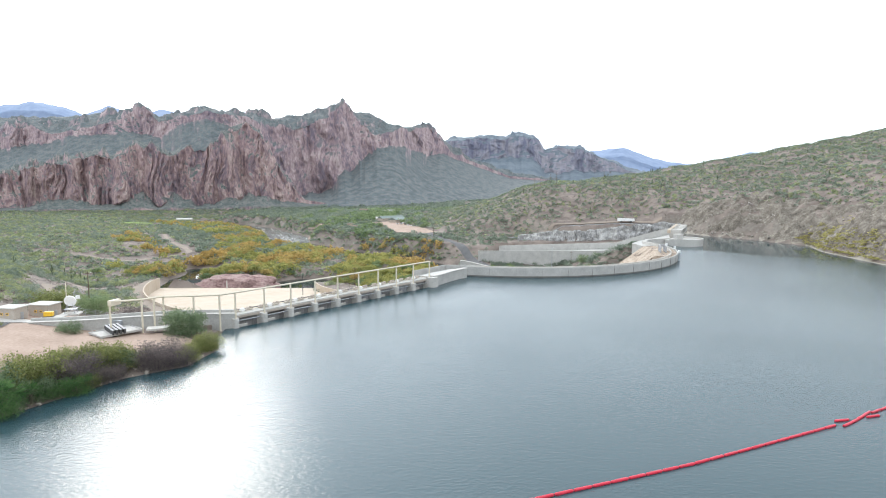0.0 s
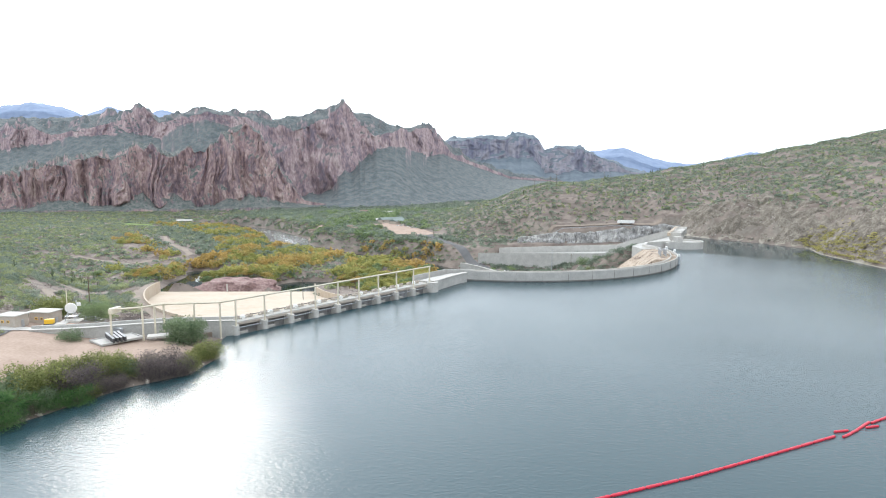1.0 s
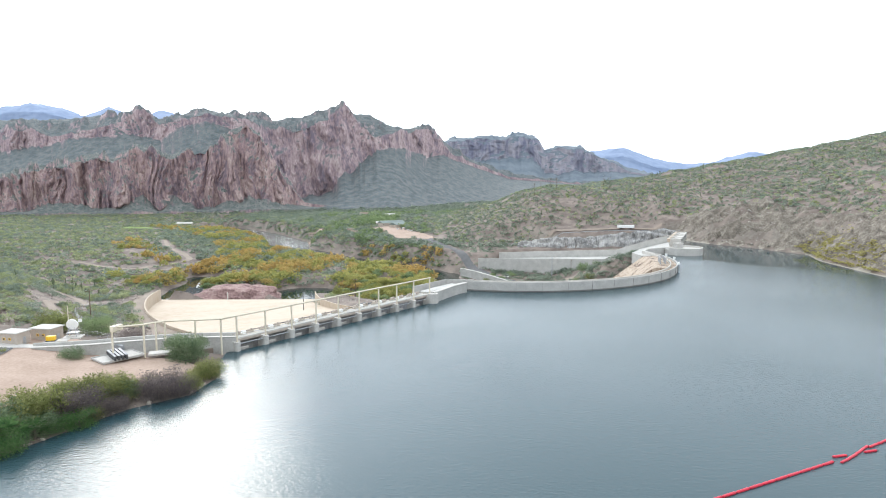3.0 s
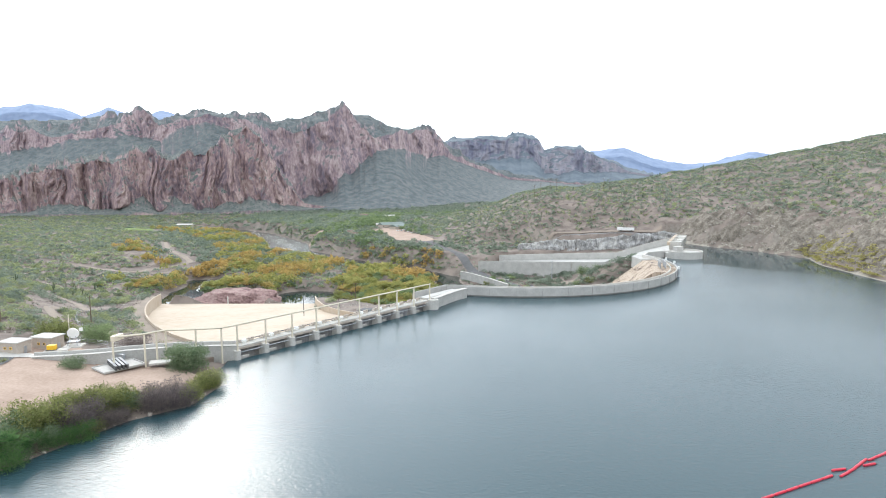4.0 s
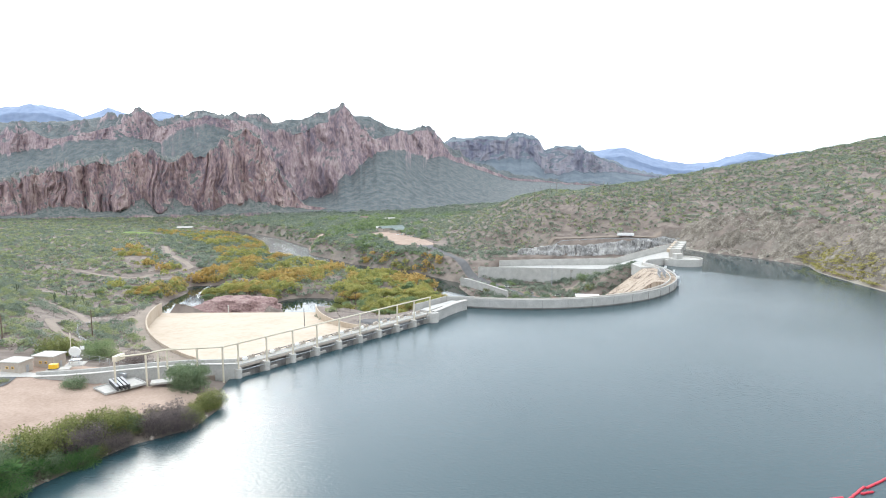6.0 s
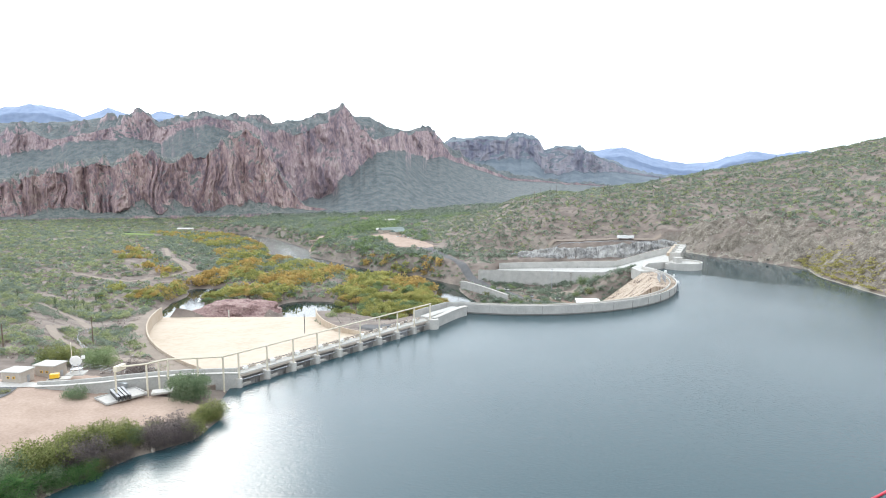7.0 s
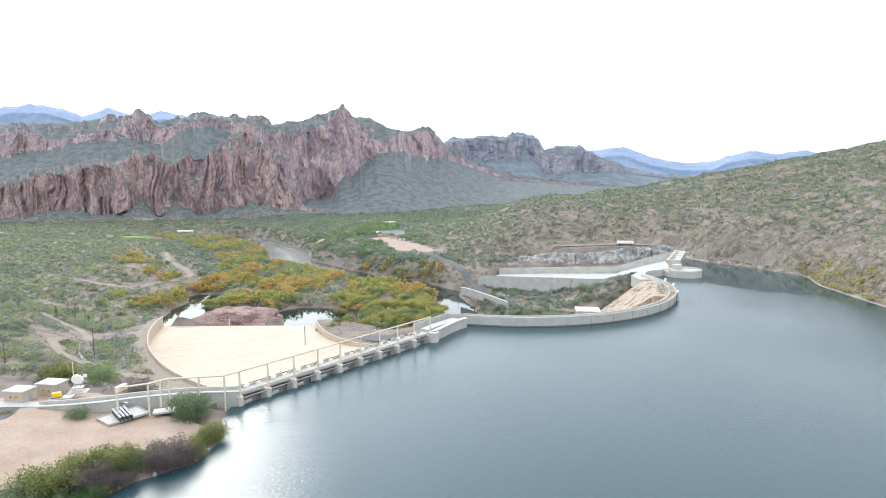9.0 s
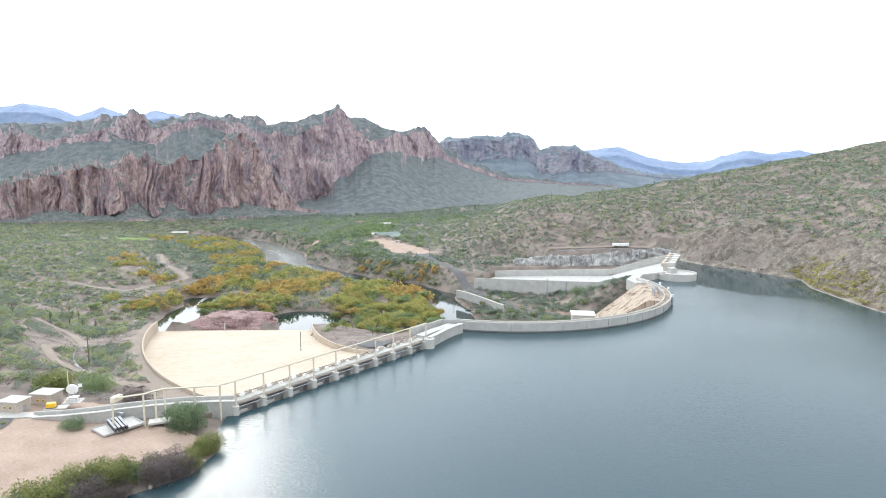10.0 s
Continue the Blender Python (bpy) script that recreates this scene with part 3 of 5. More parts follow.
wall("training_wall", CH_L, np.minimum(3.6, CH_Z + 6.3), 10, 0.38, CHUTE, chute)
sweep("berm", [(x, y, z) for (x, y), z in zip(CH_L, np.minimum(2.2, CH_Z + 5.2))], [(-0.3, -8), (-0.3, 0), (-9.5, -0.3), (-9.5, -8)], TRACK, chute, "bare dirt strip along the wall")
wall("training_wall", CH_R, CH_Z + 0.6 + 4.4 * s_n, 10, 0.38, CHUTE, chute)
sweep("berm", [(x, y, z) for (x, y), z in zip(CH_R, CH_Z + 0.2 + 3.6 * s_n)], [(0.3, -8), (0.3, 0), (8.5, -0.2), (8.5, -8)], GROUND, chute, "stony strip along the wall")
part("marker_post", cube((-128, 345.5, -17.6), (0.6, 0.6, 4.6), 0, 0.05), PALE, chute)
part("marker_post", cube((-63, 262, -3.5), (0.28, 0.28, 9), 0, 0.03), DARK, chute)

L = 9 * BAY
bridge = thing("gate_bridge", (*P0, 0), "concrete spillway gate bridge on ten piers with steel walkway", "bridge", turn=TURN)


def pier_mesh():
    bm = bmesh.new()
    box(bm, (0, 4.6, -1.8), (1.7, 9.2, 9.0), 0, 0.12)
    rod(bm, (0, 0.2, -6.3), (0, 0.2, 2.7), 0.85, 14)
    box(bm, (0, 2.2, 2.75), (1.9, 3.4, 0.3), 0, 0.05)
    return bm


first = part("pier", pier_mesh(), PALE, bridge)
for i in range(1, 10):
    o = new("pier", first.data)
    o.parent, o.location = bridge, (BAY * i, 0, 0)
part("deck", cube((L / 2, 3.7, 3.15), (L + 1.5, 3.4, 0.45), 0, 0.04), CONC, bridge)
part("upstream_girder", cube((L / 2, 1.75, 2.75), (L + 1, 0.35, 0.7), 0, 0.04), BLOCK, bridge)
part("service_pipe", rod(bmesh.new(), (0, 1.1, 1.75), (L, 1.1, 1.75), 0.16), STEEL, bridge)
part("service_pipe", rod(bmesh.new(), (0, 5.8, 3.9), (L, 5.8, 3.9), 0.14), DARK, bridge)
part("downstream_girder", cube((L / 2, 5.6, 2.9), (L + 1, 0.3, 1.0), 0, 0.04), STEEL, bridge)


def gate_mesh():
    bm = bmesh.new()
    rows = [(2.6 + 0.9 * math.cos(a) * 2 - 1.4, -5.6 + 8.1 * k) for k, a in ((q / 8, -0.7 + 1.4 * q / 8) for q in range(9))]
    vs = [[bm.verts.new((x, y, z)) for y, z in rows] for x in (0.95, BAY - 0.95)]
    for j in range(8):
        bm.faces.new((vs[0][j], vs[1][j], vs[1][j + 1], vs[0][j + 1]))
    bmesh.ops.solidify(bm, geom=bm.faces[:], thickness=0.15)
    for q in range(1, 4):
        box(bm, (BAY * q / 4, 3.1, -1.5), (0.2, 0.6, 5.6))
    return bm


def hoist_mesh():
    bm = bmesh.new()
    box(bm, (0, 0, 0.55), (1.1, 0.9, 1.1), 0, 0.08)
    rod(bm, (-0.9, 0, 0.45), (0.9, 0, 0.45), 0.28, 10)
    return bm


gate0 = part("radial_gate", gate_mesh(), STEEL2, bridge, "grey steel gate plate")
sill0 = part("gate_sill", cube((2.7, 1.5, 0.15), (3.4, 0.6, 0.7), 0, 0.05), PALE, bridge)
hoist0 = part("gate_hoist", hoist_mesh(), WHITE, bridge, "white hoist motor")
hoist0.location = (BAY / 2, 4.6, 3.38)
rail0 = bmesh.new()
for q in range(5):
    rod(rail0, (q * BAY / 4, 0, 0), (q * BAY / 4, 0, 1.1), 0.05, 6)
for h in (0.55, 1.1):
    rod(rail0, (0, 0, h), (BAY, 0, h), 0.045, 6)
rail0 = part("handrail", rail0, CREAM, bridge)
rail0.location = (0, 2.1, 3.37)
machine0 = bmesh.new()
box(machine0, (BAY / 2, 0, 0.3), (BAY - 2.2, 0.7, 0.5), 0, 0.05)
for q in (0.25, 0.75):
    rod(machine0, (BAY * q, -0.4, 0.6), (BAY * q, 0.6, 0.6), 0.45, 12)
    box(machine0, (BAY * q + 1.0, 0.1, 0.7), (0.6, 0.8, 0.8), 0, 0.05)
machine0 = part("hoist_shaft", machine0, BLOCK, bridge)
machine0.location = (0, 5.2, 3.37)
for i in range(1, 9):
    for src in (gate0, sill0, hoist0, rail0, machine0):
        o = new(src.name.split(".")[0], src.data)
        o.parent, o.location = bridge, Vector((BAY * i, 0, 0)) + src.location

gantry = thing("stoplog_gantry", (*P0, 0), "cream steel monorail on tall posts above the gates", "gantry", turn=TURN)
inv = (Matrix.Translation((*P0, 0)) @ pose(0, 0, 0, 0, 0, TURN)).inverted()
post0 = part("post", cube((0, 0, 3.8), (0.42, 0.42, 7.6), 0, 0.05), CREAM, gantry)
post0.location = (0, 0.3, 2.7)
for i in range(1, 10):
    o = new("post", post0.data)
    o.parent, o.location = gantry, (BAY * i, 0.3, 2.7)
spur = [(-63.6, 165.5), (-70.4, 164.2), (-78.4, 163.0), (-80.2, 161.3), (-82.3, 158.8), (-89.2, 155.6)]
line = []
for x, y in spur:
    q = inv @ Vector((x, y, 0))
    line.append(q)
    gz = float(ground_z(x, y)) - 0.3
    part("post", cube((q.x, q.y, (10.2 + gz) / 2), (0.42, 0.42, 10.2 - gz), 0, 0.05), CREAM, gantry)
line = [Vector((q.x, q.y, 10.45)) for q in line[::-1]] + [Vector((0, 0.3, 10.45)), Vector((L + 0.3, 0.3, 10.45))]
for a, b in zip(line[:-1], line[1:]):
    part("rail_beam", rod(bmesh.new(), a, b + (b - a).normalized() * 0.2, 0.27, 4), CREAM, gantry)
q = line[0]
part("hoist_trolley", cube((q.x + 1.2, q.y, 10.1), (3.4, 1.2, 1.5), 25, 0.1), CREAM, gantry, "cream box-shaped hoist trolley")

# road walls on the near bank
bank = thing("approach_wall", (0, 0, 0), "low grey concrete walls along the spillway approach road", "wall", kind="structure")
front = np.array([(-60.6, 169.4), (-68, 169.0), (-75, 168.4), (-84, 166.3), (-90, 164.4), (-97, 161.6), (-105, 159.4), (-113, 158.2)])
wall("front_wall", front, [4.3] * 8, 6, 0.4, CONC, bank)
wall("coping", front, [4.42] * 8, 0.16, 0.55, PALE, bank)
rear = front + np.array([(-1.6, 3.4)] * 8) * np.linspace(1, 0.8, 8)[:, None]
wall("rear_wall", rear, [4.7] * 8, 6, 0.4, CONC, bank)
mid = (front + rear) / 2
sweep("approach_road", [(x, y, 3.6) for x, y in mid], [(-1.7, -0.4), (1.7, -0.4), (1.7, 0), (-1.7, 0)], CONC, bank)
part("access_box", cube((-91.5, 162.8, 3.0), (3.0, 0.9, 1.5), -20, 0.06), STEEL, bank)

# abutment between bridge and dam
ab = thing("spillway_abutment", (0, 0, 0), "pale concrete abutment block with parapets between gates and dam", "abutment", kind="structure")
bm = bmesh.new()
rod(bm, (-4.2, 238.5, -8), (-4.2, 238.5, 4.0), 2.2, 20)
part("end_pier", bm, PALE, ab, smooth=False)
link_path = bez([(-4.5, 239), (0, 246), (4, 257), (10, 262.5)], 8)
wall("link_wall", link_path, [4.3] * 8, 14, 1.0, CONC, ab)
wall("link_coping", link_path, [4.45] * 8, 0.2, 1.15, PALE, ab)
sweep("landing", [(-8, 246, 3.2), (-3, 254, 3.2), (6, 266, 3.2)], [(-2.6, -8), (1.6, -8), (1.6, 0), (-2.6, 0)], CONC, ab)
wall("rear_parapet", [(-13, 250), (-8, 257), (1, 269), (14, 268)], [4.8] * 4, 8, 0.35, CONC, ab)

# ---- arch dam ----
DARKCONC = mat("dark_wet_concrete", [(0.1, 0.09, 0.08), (0.22, 0.2, 0.18)], 0.3, 0.7, 0.02, 9)
dam = thing("arch_dam", (0, 0, 0), "curved grey concrete arch dam with parapet walkway", "dam")
arc3 = [(x, y, 0) for x, y in ARC]
sweep("arch_wall", arc3, [(-0.6, -40), (-0.6, 3.4), (-3.4, 3.4), (-4.0, 0), (-7.0, -16), (-10, -40)], STAIN, dam, "tan stained concrete arch")
sweep("gravity_face", arc3[34:49], [(-3.45, -38), (-3.45, 3.3), (-11.0, 3.0), (-38, -16), (-62, -34)], STAIN, dam, "sloping tan concrete face with dark water stains")
sweep("face_band", arc3, [(0.0, -6), (0.0, 3.2), (-0.7, 3.2), (-0.7, -6)], CONC, dam)
sweep("waterline_band", arc3, [(0.03, -2), (0.03, 0.55), (-0.3, 0.55), (-0.3, -2)], DARKCONC, dam, "dark wet band at the waterline")
sweep("upstream_parapet", arc3, [(0.1, 3.1), (0.1, 4.4), (-0.45, 4.4), (-0.45, 3.1)], CONC, dam)
sweep("downstream_parapet", arc3, [(-3.3, 3.2), (-3.3, 4.4), (-3.75, 4.4), (-3.75, 3.2)], PALE, dam)
for i in range(3, 49, 3):
    a, c = ARC[i], ARC[i] - ARC_C
    part("wall_joint", cube((*(a + c / ARC_R * 0.02), 1.6), (0.06, 0.26, 5.5), math.degrees(math.atan2(c[1], c[0])) + 90), DARKCONC, dam)
for i, w in ((36, 1.1), (42, 0.7), (46, 0.9)):
    a, c = ARC[i], (ARC[i] - ARC_C) / ARC_R
    t = math.degrees(math.atan2(c[1], c[0])) + 90
    gauge = part("gauge_well", cube((*(a + c * 0.7), 1.2), (w, 1.0, 6.5), t, 0.08), STEEL, dam)
    part("gauge_hut", cube((*(a + c * 0.6), 5.0), (w * 1.2, 1.2, 1.4), t, 0.08), WHITE, dam)
frame_ = thing("steel_platform", (125, 335, 3.2), "open grey steel trestle platform on the dam crest", "platform", turn=76)
for x in (-6, -2, 2, 6):
    for y in (-1.4, 1.4):
        part("leg", cube((x, y, -0.2), (0.4, 0.4, 7.6)), STEEL2, frame_)
for y in (-1.4, 1.4):
    for z in (0.4, 3.5):
        part("beam", cube((0, y, z), (12.8, 0.42, 0.45)), STEEL2, frame_)
    for x in (-4, 0, 4):
        part("brace", rod(bmesh.new(), (x - 2, y, 0.5), (x + 2, y, 3.4), 0.18, 6), STEEL2, frame_)
for x in (-6, -2, 2, 6):
    part("cross_beam", cube((x, 0, 3.5), (0.3, 3.2, 0.3)), STEEL2, frame_)

# thrust block and right wall where the arch meets the ridge
thrust = thing("thrust_block", (0, 0, 0), "pale concrete thrust block joining dam and auxiliary spillway", "abutment", kind="structure")
wall("block_wall", [(134, 371), (131, 384), (138, 398), (158, 409)], [4.4] * 4, 12, 1.3, PALE, thrust)
sweep("block_top", [(134, 374, 2.6), (133, 388, 2.6), (142, 402, 2.6), (160, 412, 2.6)], [(-8, -7), (0, -7), (0, 0), (-8, 0)], CONC, thrust)

# ---- auxiliary spillway: crest, slab, two long walls ----
aux = thing("auxiliary_spillway", (0, 0, 0), "long grey concrete auxiliary spillway channel with high walls", "spillway", kind="structure")
cv = [(*(a + (b - a) * j / 8), z) for a, b, z in zip(AX_N, AX_F, AX_Z) for j in range(9)]
cf = [(i * 9 + j, i * 9 + j + 1, (i + 1) * 9 + j + 1, (i + 1) * 9 + j) for i in range(N_AUX - 1) for j in range(8)]
link("channel_floor", cv, cf, CONC, aux, True)
wall("near_wall", AX_N, AX_Z + 2 + 4.0 * np.clip(AX_T / 0.3, 0, 1), 14, 0.6, CONC, aux)
wall("far_wall", AX_F, AX_Z + 5.5, 13, 0.6, CONC, aux)
sweep("berm", [(x, y, z) for (x, y), z in zip(AX_F, AX_Z + 4.6)], [(0.3, -8), (0.3, 0), (14, 0.6), (14, -8)], GROUND, aux, "gravel shelf behind the wall")
ax_t = math.degrees(math.atan2(70, 34))
crest_c = (177, 446)
part("crest_block", cube((*crest_c, 2.5), (62, 5, 9), ax_t, 0.3), PALE, aux)
part("crest_deck", cube((179.5, 444.8, 8.6), (62, 4.5, 0.6), ax_t, 0.1), PALE, aux)
for k in range(5):
    d = -28 + 14 * k
    part("crest_pier", cube((177 + d * 0.437, 443.4 + d * 0.9, 7.0), (2.0, 8, 5), ax_t, 0.2), PALE, aux)
    part("gate_housing", cube((173.4 + d * 0.437, 445.2 + d * 0.9, 8.2), (9.5, 2.0, 2.4), ax_t, 0.2), CHUTE, aux)

intake = thing("intake_platform", (165, 404, 0), "round pale concrete intake platform standing in the lake", "intake")
bm = bmesh.new()
rod(bm, (0, 0, -8), (0, 0, 3.6), 12.5, 40)
part("drum", bm, PALE, intake)
ring = [(math.cos(a) * 12.3, math.sin(a) * 12.3, 3.5) for a in np.linspace(-2.8, 1.6, 30)]
sweep("parapet", ring, [(-0.3, 0), (0.3, 0), (0.3, 1.3), (-0.3, 1.3)], PALE, intake)
part("hut", cube((-2, 4, 5.2), (5, 4, 3.4), 20, 0.1), CONC, intake)
part("hut_roof", cube((-2, 4, 7.0), (5.6, 4.6, 0.3), 20, 0.05), PALE, intake)

for at, s, t in (((168, 543, float(ground_z(168, 543)) + 1.6), (15, 3, 2.4), -14),):
    van = thing("site_trailer", at, "long white trailer parked on the upper road", "trailer", turn=t)
    part("body", cube((0, 0, 0.9), s, 0, 0.15), WHITE, van)
    for x in (-5, -4, 4, 5):
        part("wheel", rod(bmesh.new(), (x, -1.5, -0.6), (x, 1.5, -0.6), 0.5, 12), DARK, van)


# ---- roads, yards and pads draped on the ground ----
def ribbon(name, pts, width, material, label, lift=0.25, n=60, cross=6):
    p = np.array(pts, float)
    t = np.concatenate([[0], np.cumsum(np.hypot(*np.diff(p, axis=0).T))])
    u = np.linspace(0, t[-1], n)
    c = np.stack([np.interp(u, t, p[:, 0]), np.interp(u, t, p[:, 1])], 1)
    for _ in range(3):
        c[1:-1] = (c[:-2] + 2 * c[1:-1] + c[2:]) / 4
    w = np.interp(u, t, np.broadcast_to(width, len(p)))
    d = np.gradient(c, axis=0)
    d /= np.linalg.norm(d, axis=1)[:, None]
    s = np.stack([d[:, 1], -d[:, 0]], 1)
    o = np.linspace(-0.5, 0.5, cross + 1)
    xy = c[:, None] + s[:, None] * (w[:, None] * o[None])[..., None]
    jitter = 1 + 0.06 * rolling(xy[..., 0], xy[..., 1], 9, 2)[..., None]
    xy = c[:, None] + (xy - c[:, None]) * jitter
    z = ground_z(xy[..., 0], xy[..., 1]) + lift
    i = np.arange(n * (cross + 1)).reshape(n, cross + 1)
    q = np.stack([i[:-1, :-1], i[:-1, 1:], i[1:, 1:], i[1:, :-1]], -1).reshape(-1, 4)
    return tagged(grid_mesh(name, np.dstack([xy, z]).reshape(-1, 3), q, material), label, "road", kind="structure")


ribbon("yard", [(-150, 140), (-118, 136), (-92, 141), (-76, 147), (-64, 149)], [44, 60, 46, 24, 8], DIRT, "bare pinkish dirt yard above the lake", 0.18, 40, 14)
ribbon("yard", [(-126, 172), (-108, 170), (-92, 176)], [14, 16, 10], DIRT, "bare dirt pad behind the sheds", 0.2, 24, 8)
ribbon("road", [(-150, 120), (-128, 138), (-119, 150), (-121, 157)], [11, 11, 9, 7], ASPHALT, "dark asphalt drive ending at the sheds", 0.32, 30)
ribbon("pavement", [(-127, 158), (-113, 161)], [5, 5], PALE, "pale concrete slab before the sheds", 0.34, 12)
ribbon("track", [(-104, 200), (-128, 215), (-152, 228), (-172, 252), (-166, 272), (-190, 300), (-230, 330)], 4, TRACK, "dirt track curving through the brush", 0.3)
ribbon("track", [(-330, 520), (-270, 500), (-240, 560), (-300, 640), (-340, 720)], [4, 5, 6, 5, 4], TRACK, "dry sandy wash through the scrub", 0.3)
ribbon("yard", [(-88, 800), (-62, 745), (-40, 690), (-12, 652)], [22, 46, 38, 14], DIRT, "pale dirt parking yard by the ranch houses", 0.4, 40, 12)
ribbon("road", [(-30, 690), (-18, 640), (-2, 596), (14, 545), (26, 505), (40, 470), (52, 446), (66, 415), (90, 394)], [16, 14, 8, 6, 6, 6, 5, 5, 4], ASPHALT, "asphalt road winding down to the dam foot", 0.35, 90)
ribbon("track", [(-85, 800), (-100, 830), (-128, 800), (-118, 770), (-135, 860), (-150, 920)], 8, TRACK, "pale dirt lane among trees", 0.4)
ribbon("track", [(-180, 770), (-165, 785), (-158, 805)], [16, 28, 14], DIRT, "bare reddish corral ground", 0.4, 20)
ribbon("track", [(118, 408), (96, 425), (72, 448), (58, 462)], 7, TRACK, "dirt path down the slope behind the dam", 0.35)
ribbon("yard", [(92, 378), (80, 398), (66, 420), (56, 442)], [14, 24, 20, 10], RUDDY, "bare reddish soil behind the dam", 0.2, 40, 8)
ribbon("road", [(86, 570), (110, 563), (150, 550), (198, 535)], 4, TRACK, "upper road cut above the rock face", 0.5)
grn = mat("mown_grass", [(0.1, 0.16, 0.03), (0.18, 0.25, 0.06)], 0.05, 0.95, 0.05)
ribbon("lawn", [(-520, 905), (-480, 900), (-450, 915)], [26, 40, 20], grn, "bright green irrigated field", 0.5, 20)
ribbon("lawn", [(-110, 1210), (-60, 1200), (-20, 1210)], [30, 40, 26], grn, "green paddock near the ranch", 0.5, 20)
ribbon("bank_apron", [(-40, 258), (-25, 247), (-12, 246)], [20, 18, 8], CONC, "sloping concrete apron beside the chute wall", 0.5, 16)
ribbon("bank_apron", [(-40, 272), (-24, 262)], [10, 10], ASPHALT, "dark stepped paving on the abutment slope", 0.6, 12)


# rock cut above the auxiliary channel, and the red outcrop in the pool
def crag(name, path, height, lean, material, label, seed, n=90, m=14, depth=3.0):
    p = np.array(path, float)
    t = np.concatenate([[0], np.cumsum(np.hypot(*np.diff(p, axis=0).T))])
    u = np.linspace(0, t[-1], n)
    c = np.stack([np.interp(u, t, p[:, 0]), np.interp(u, t, p[:, 1])], 1)
    hh = np.interp(u, t, height)
    d = np.gradient(c, axis=0)
    d /= np.linalg.norm(d, axis=1)[:, None]
    s = np.stack([d[:, 1], -d[:, 0]], 1)
    v = []
    for k in range(m):
        f = k / (m - 1)
        for j in range(n):
            r = noise.fractal((u[j] * 0.14, f * 2.2, seed), 0.8, 2.1, 4) * depth
            flute = abs(math.sin(u[j] * 0.55 + 2 * math.sin(u[j] * 0.11))) * depth * 0.6
            o = -f * lean + (r + flute) * math.sin(min(1, f * 2.4) * 1.57) * (1 if k < m - 1 else 0.3)
            x, y = c[j] + s[j] * o
            v.append((x, y, float(BASE_Z(c[j][0], c[j][1])) + hh[j] * f * (1 + 0.12 * r / depth)))
    i = np.arange(n * m).reshape(m, n)
    q = np.stack([i[:-1, :-1], i[:-1, 1:], i[1:, 1:], i[1:, :-1]], -1).reshape(-1, 4)
    return tagged(grid_mesh(name, v, q, material, smooth=False), label, "rock face", kind="structure")


def BASE_Z(x, y):
    return -17 + 12 * ss((x - 120) / 80)


BLUEROCK = mat("blue_grey_cut_rock", [(0.12, 0.12, 0.118), (0.34, 0.335, 0.325), (0.52, 0.51, 0.48)], 0.22, 0.9, 0.6, 5, stretch=(1, 1, 0.5), spread=(0.36, 0.64))
crag("rock_cut", [(70, 563), (100, 546), (140, 530), (204, 513)], [9, 15, 16, 12], 5, BLUEROCK, "blue-grey fractured rock cut above the channel wall", 3, 240, 26, 2.4)


def rubble(name, n, keep, x0, x1, y0, y1, lo, hi, material, label, seed):
    """Angular stones bedded in the slope."""
    r_ = np.random.RandomState(seed)
    x, y = r_.uniform(x0, x1, n), r_.uniform(y0, y1, n)
    m = keep(x, y)
    x, y = x[m], y[m]
    z = ground_z(x, y)
    cube_v = np.array([(a, b, c) for a in (-1, 1) for b in (-1, 1) for c in (-1, 1)], float)
    cube_f = np.array([(0, 1, 3, 2), (4, 6, 7, 5), (0, 4, 5, 1), (2, 3, 7, 6), (0, 2, 6, 4), (1, 5, 7, 3)])
    vs, fs = [], []
    for k in range(len(x)):
        s = (lo + (hi - lo) * r_.rand() ** 3) * np.array((1, 0.6 + 0.5 * r_.rand(), 0.5 + 0.6 * r_.rand()))
        rot_ = np.array(Euler(r_.rand(3) * 6.28).to_matrix())
        vs.append((cube_v * (0.6 + 0.55 * r_.rand(8, 3)) * s) @ rot_.T * 0.6 + (x[k], y[k], z[k] - 0.15 * s[2]))
        fs.append(cube_f + 8 * k)
    return tagged(grid_mesh(name, np.concatenate(vs), np.concatenate(fs), material, smooth=False), label, "rocks", kind="stuff")


rubble("shore_rocks", 3000, lambda x, y: inside(x, y, RIGHT) & (dist(x, y, TOE) < 50), 185, 310, 180, 520, 0.3, 1.6, CUTROCK, "pale broken rock along the lake shore", 3)
rubble("hill_rocks", 7000, lambda x, y: inside(x, y, RIGHT) & (dist(x, y, TOE) > 30), 0, 620, 280, 860, 0.3, 1.3, HILLROCK, "loose stones scattered over the hill", 4)


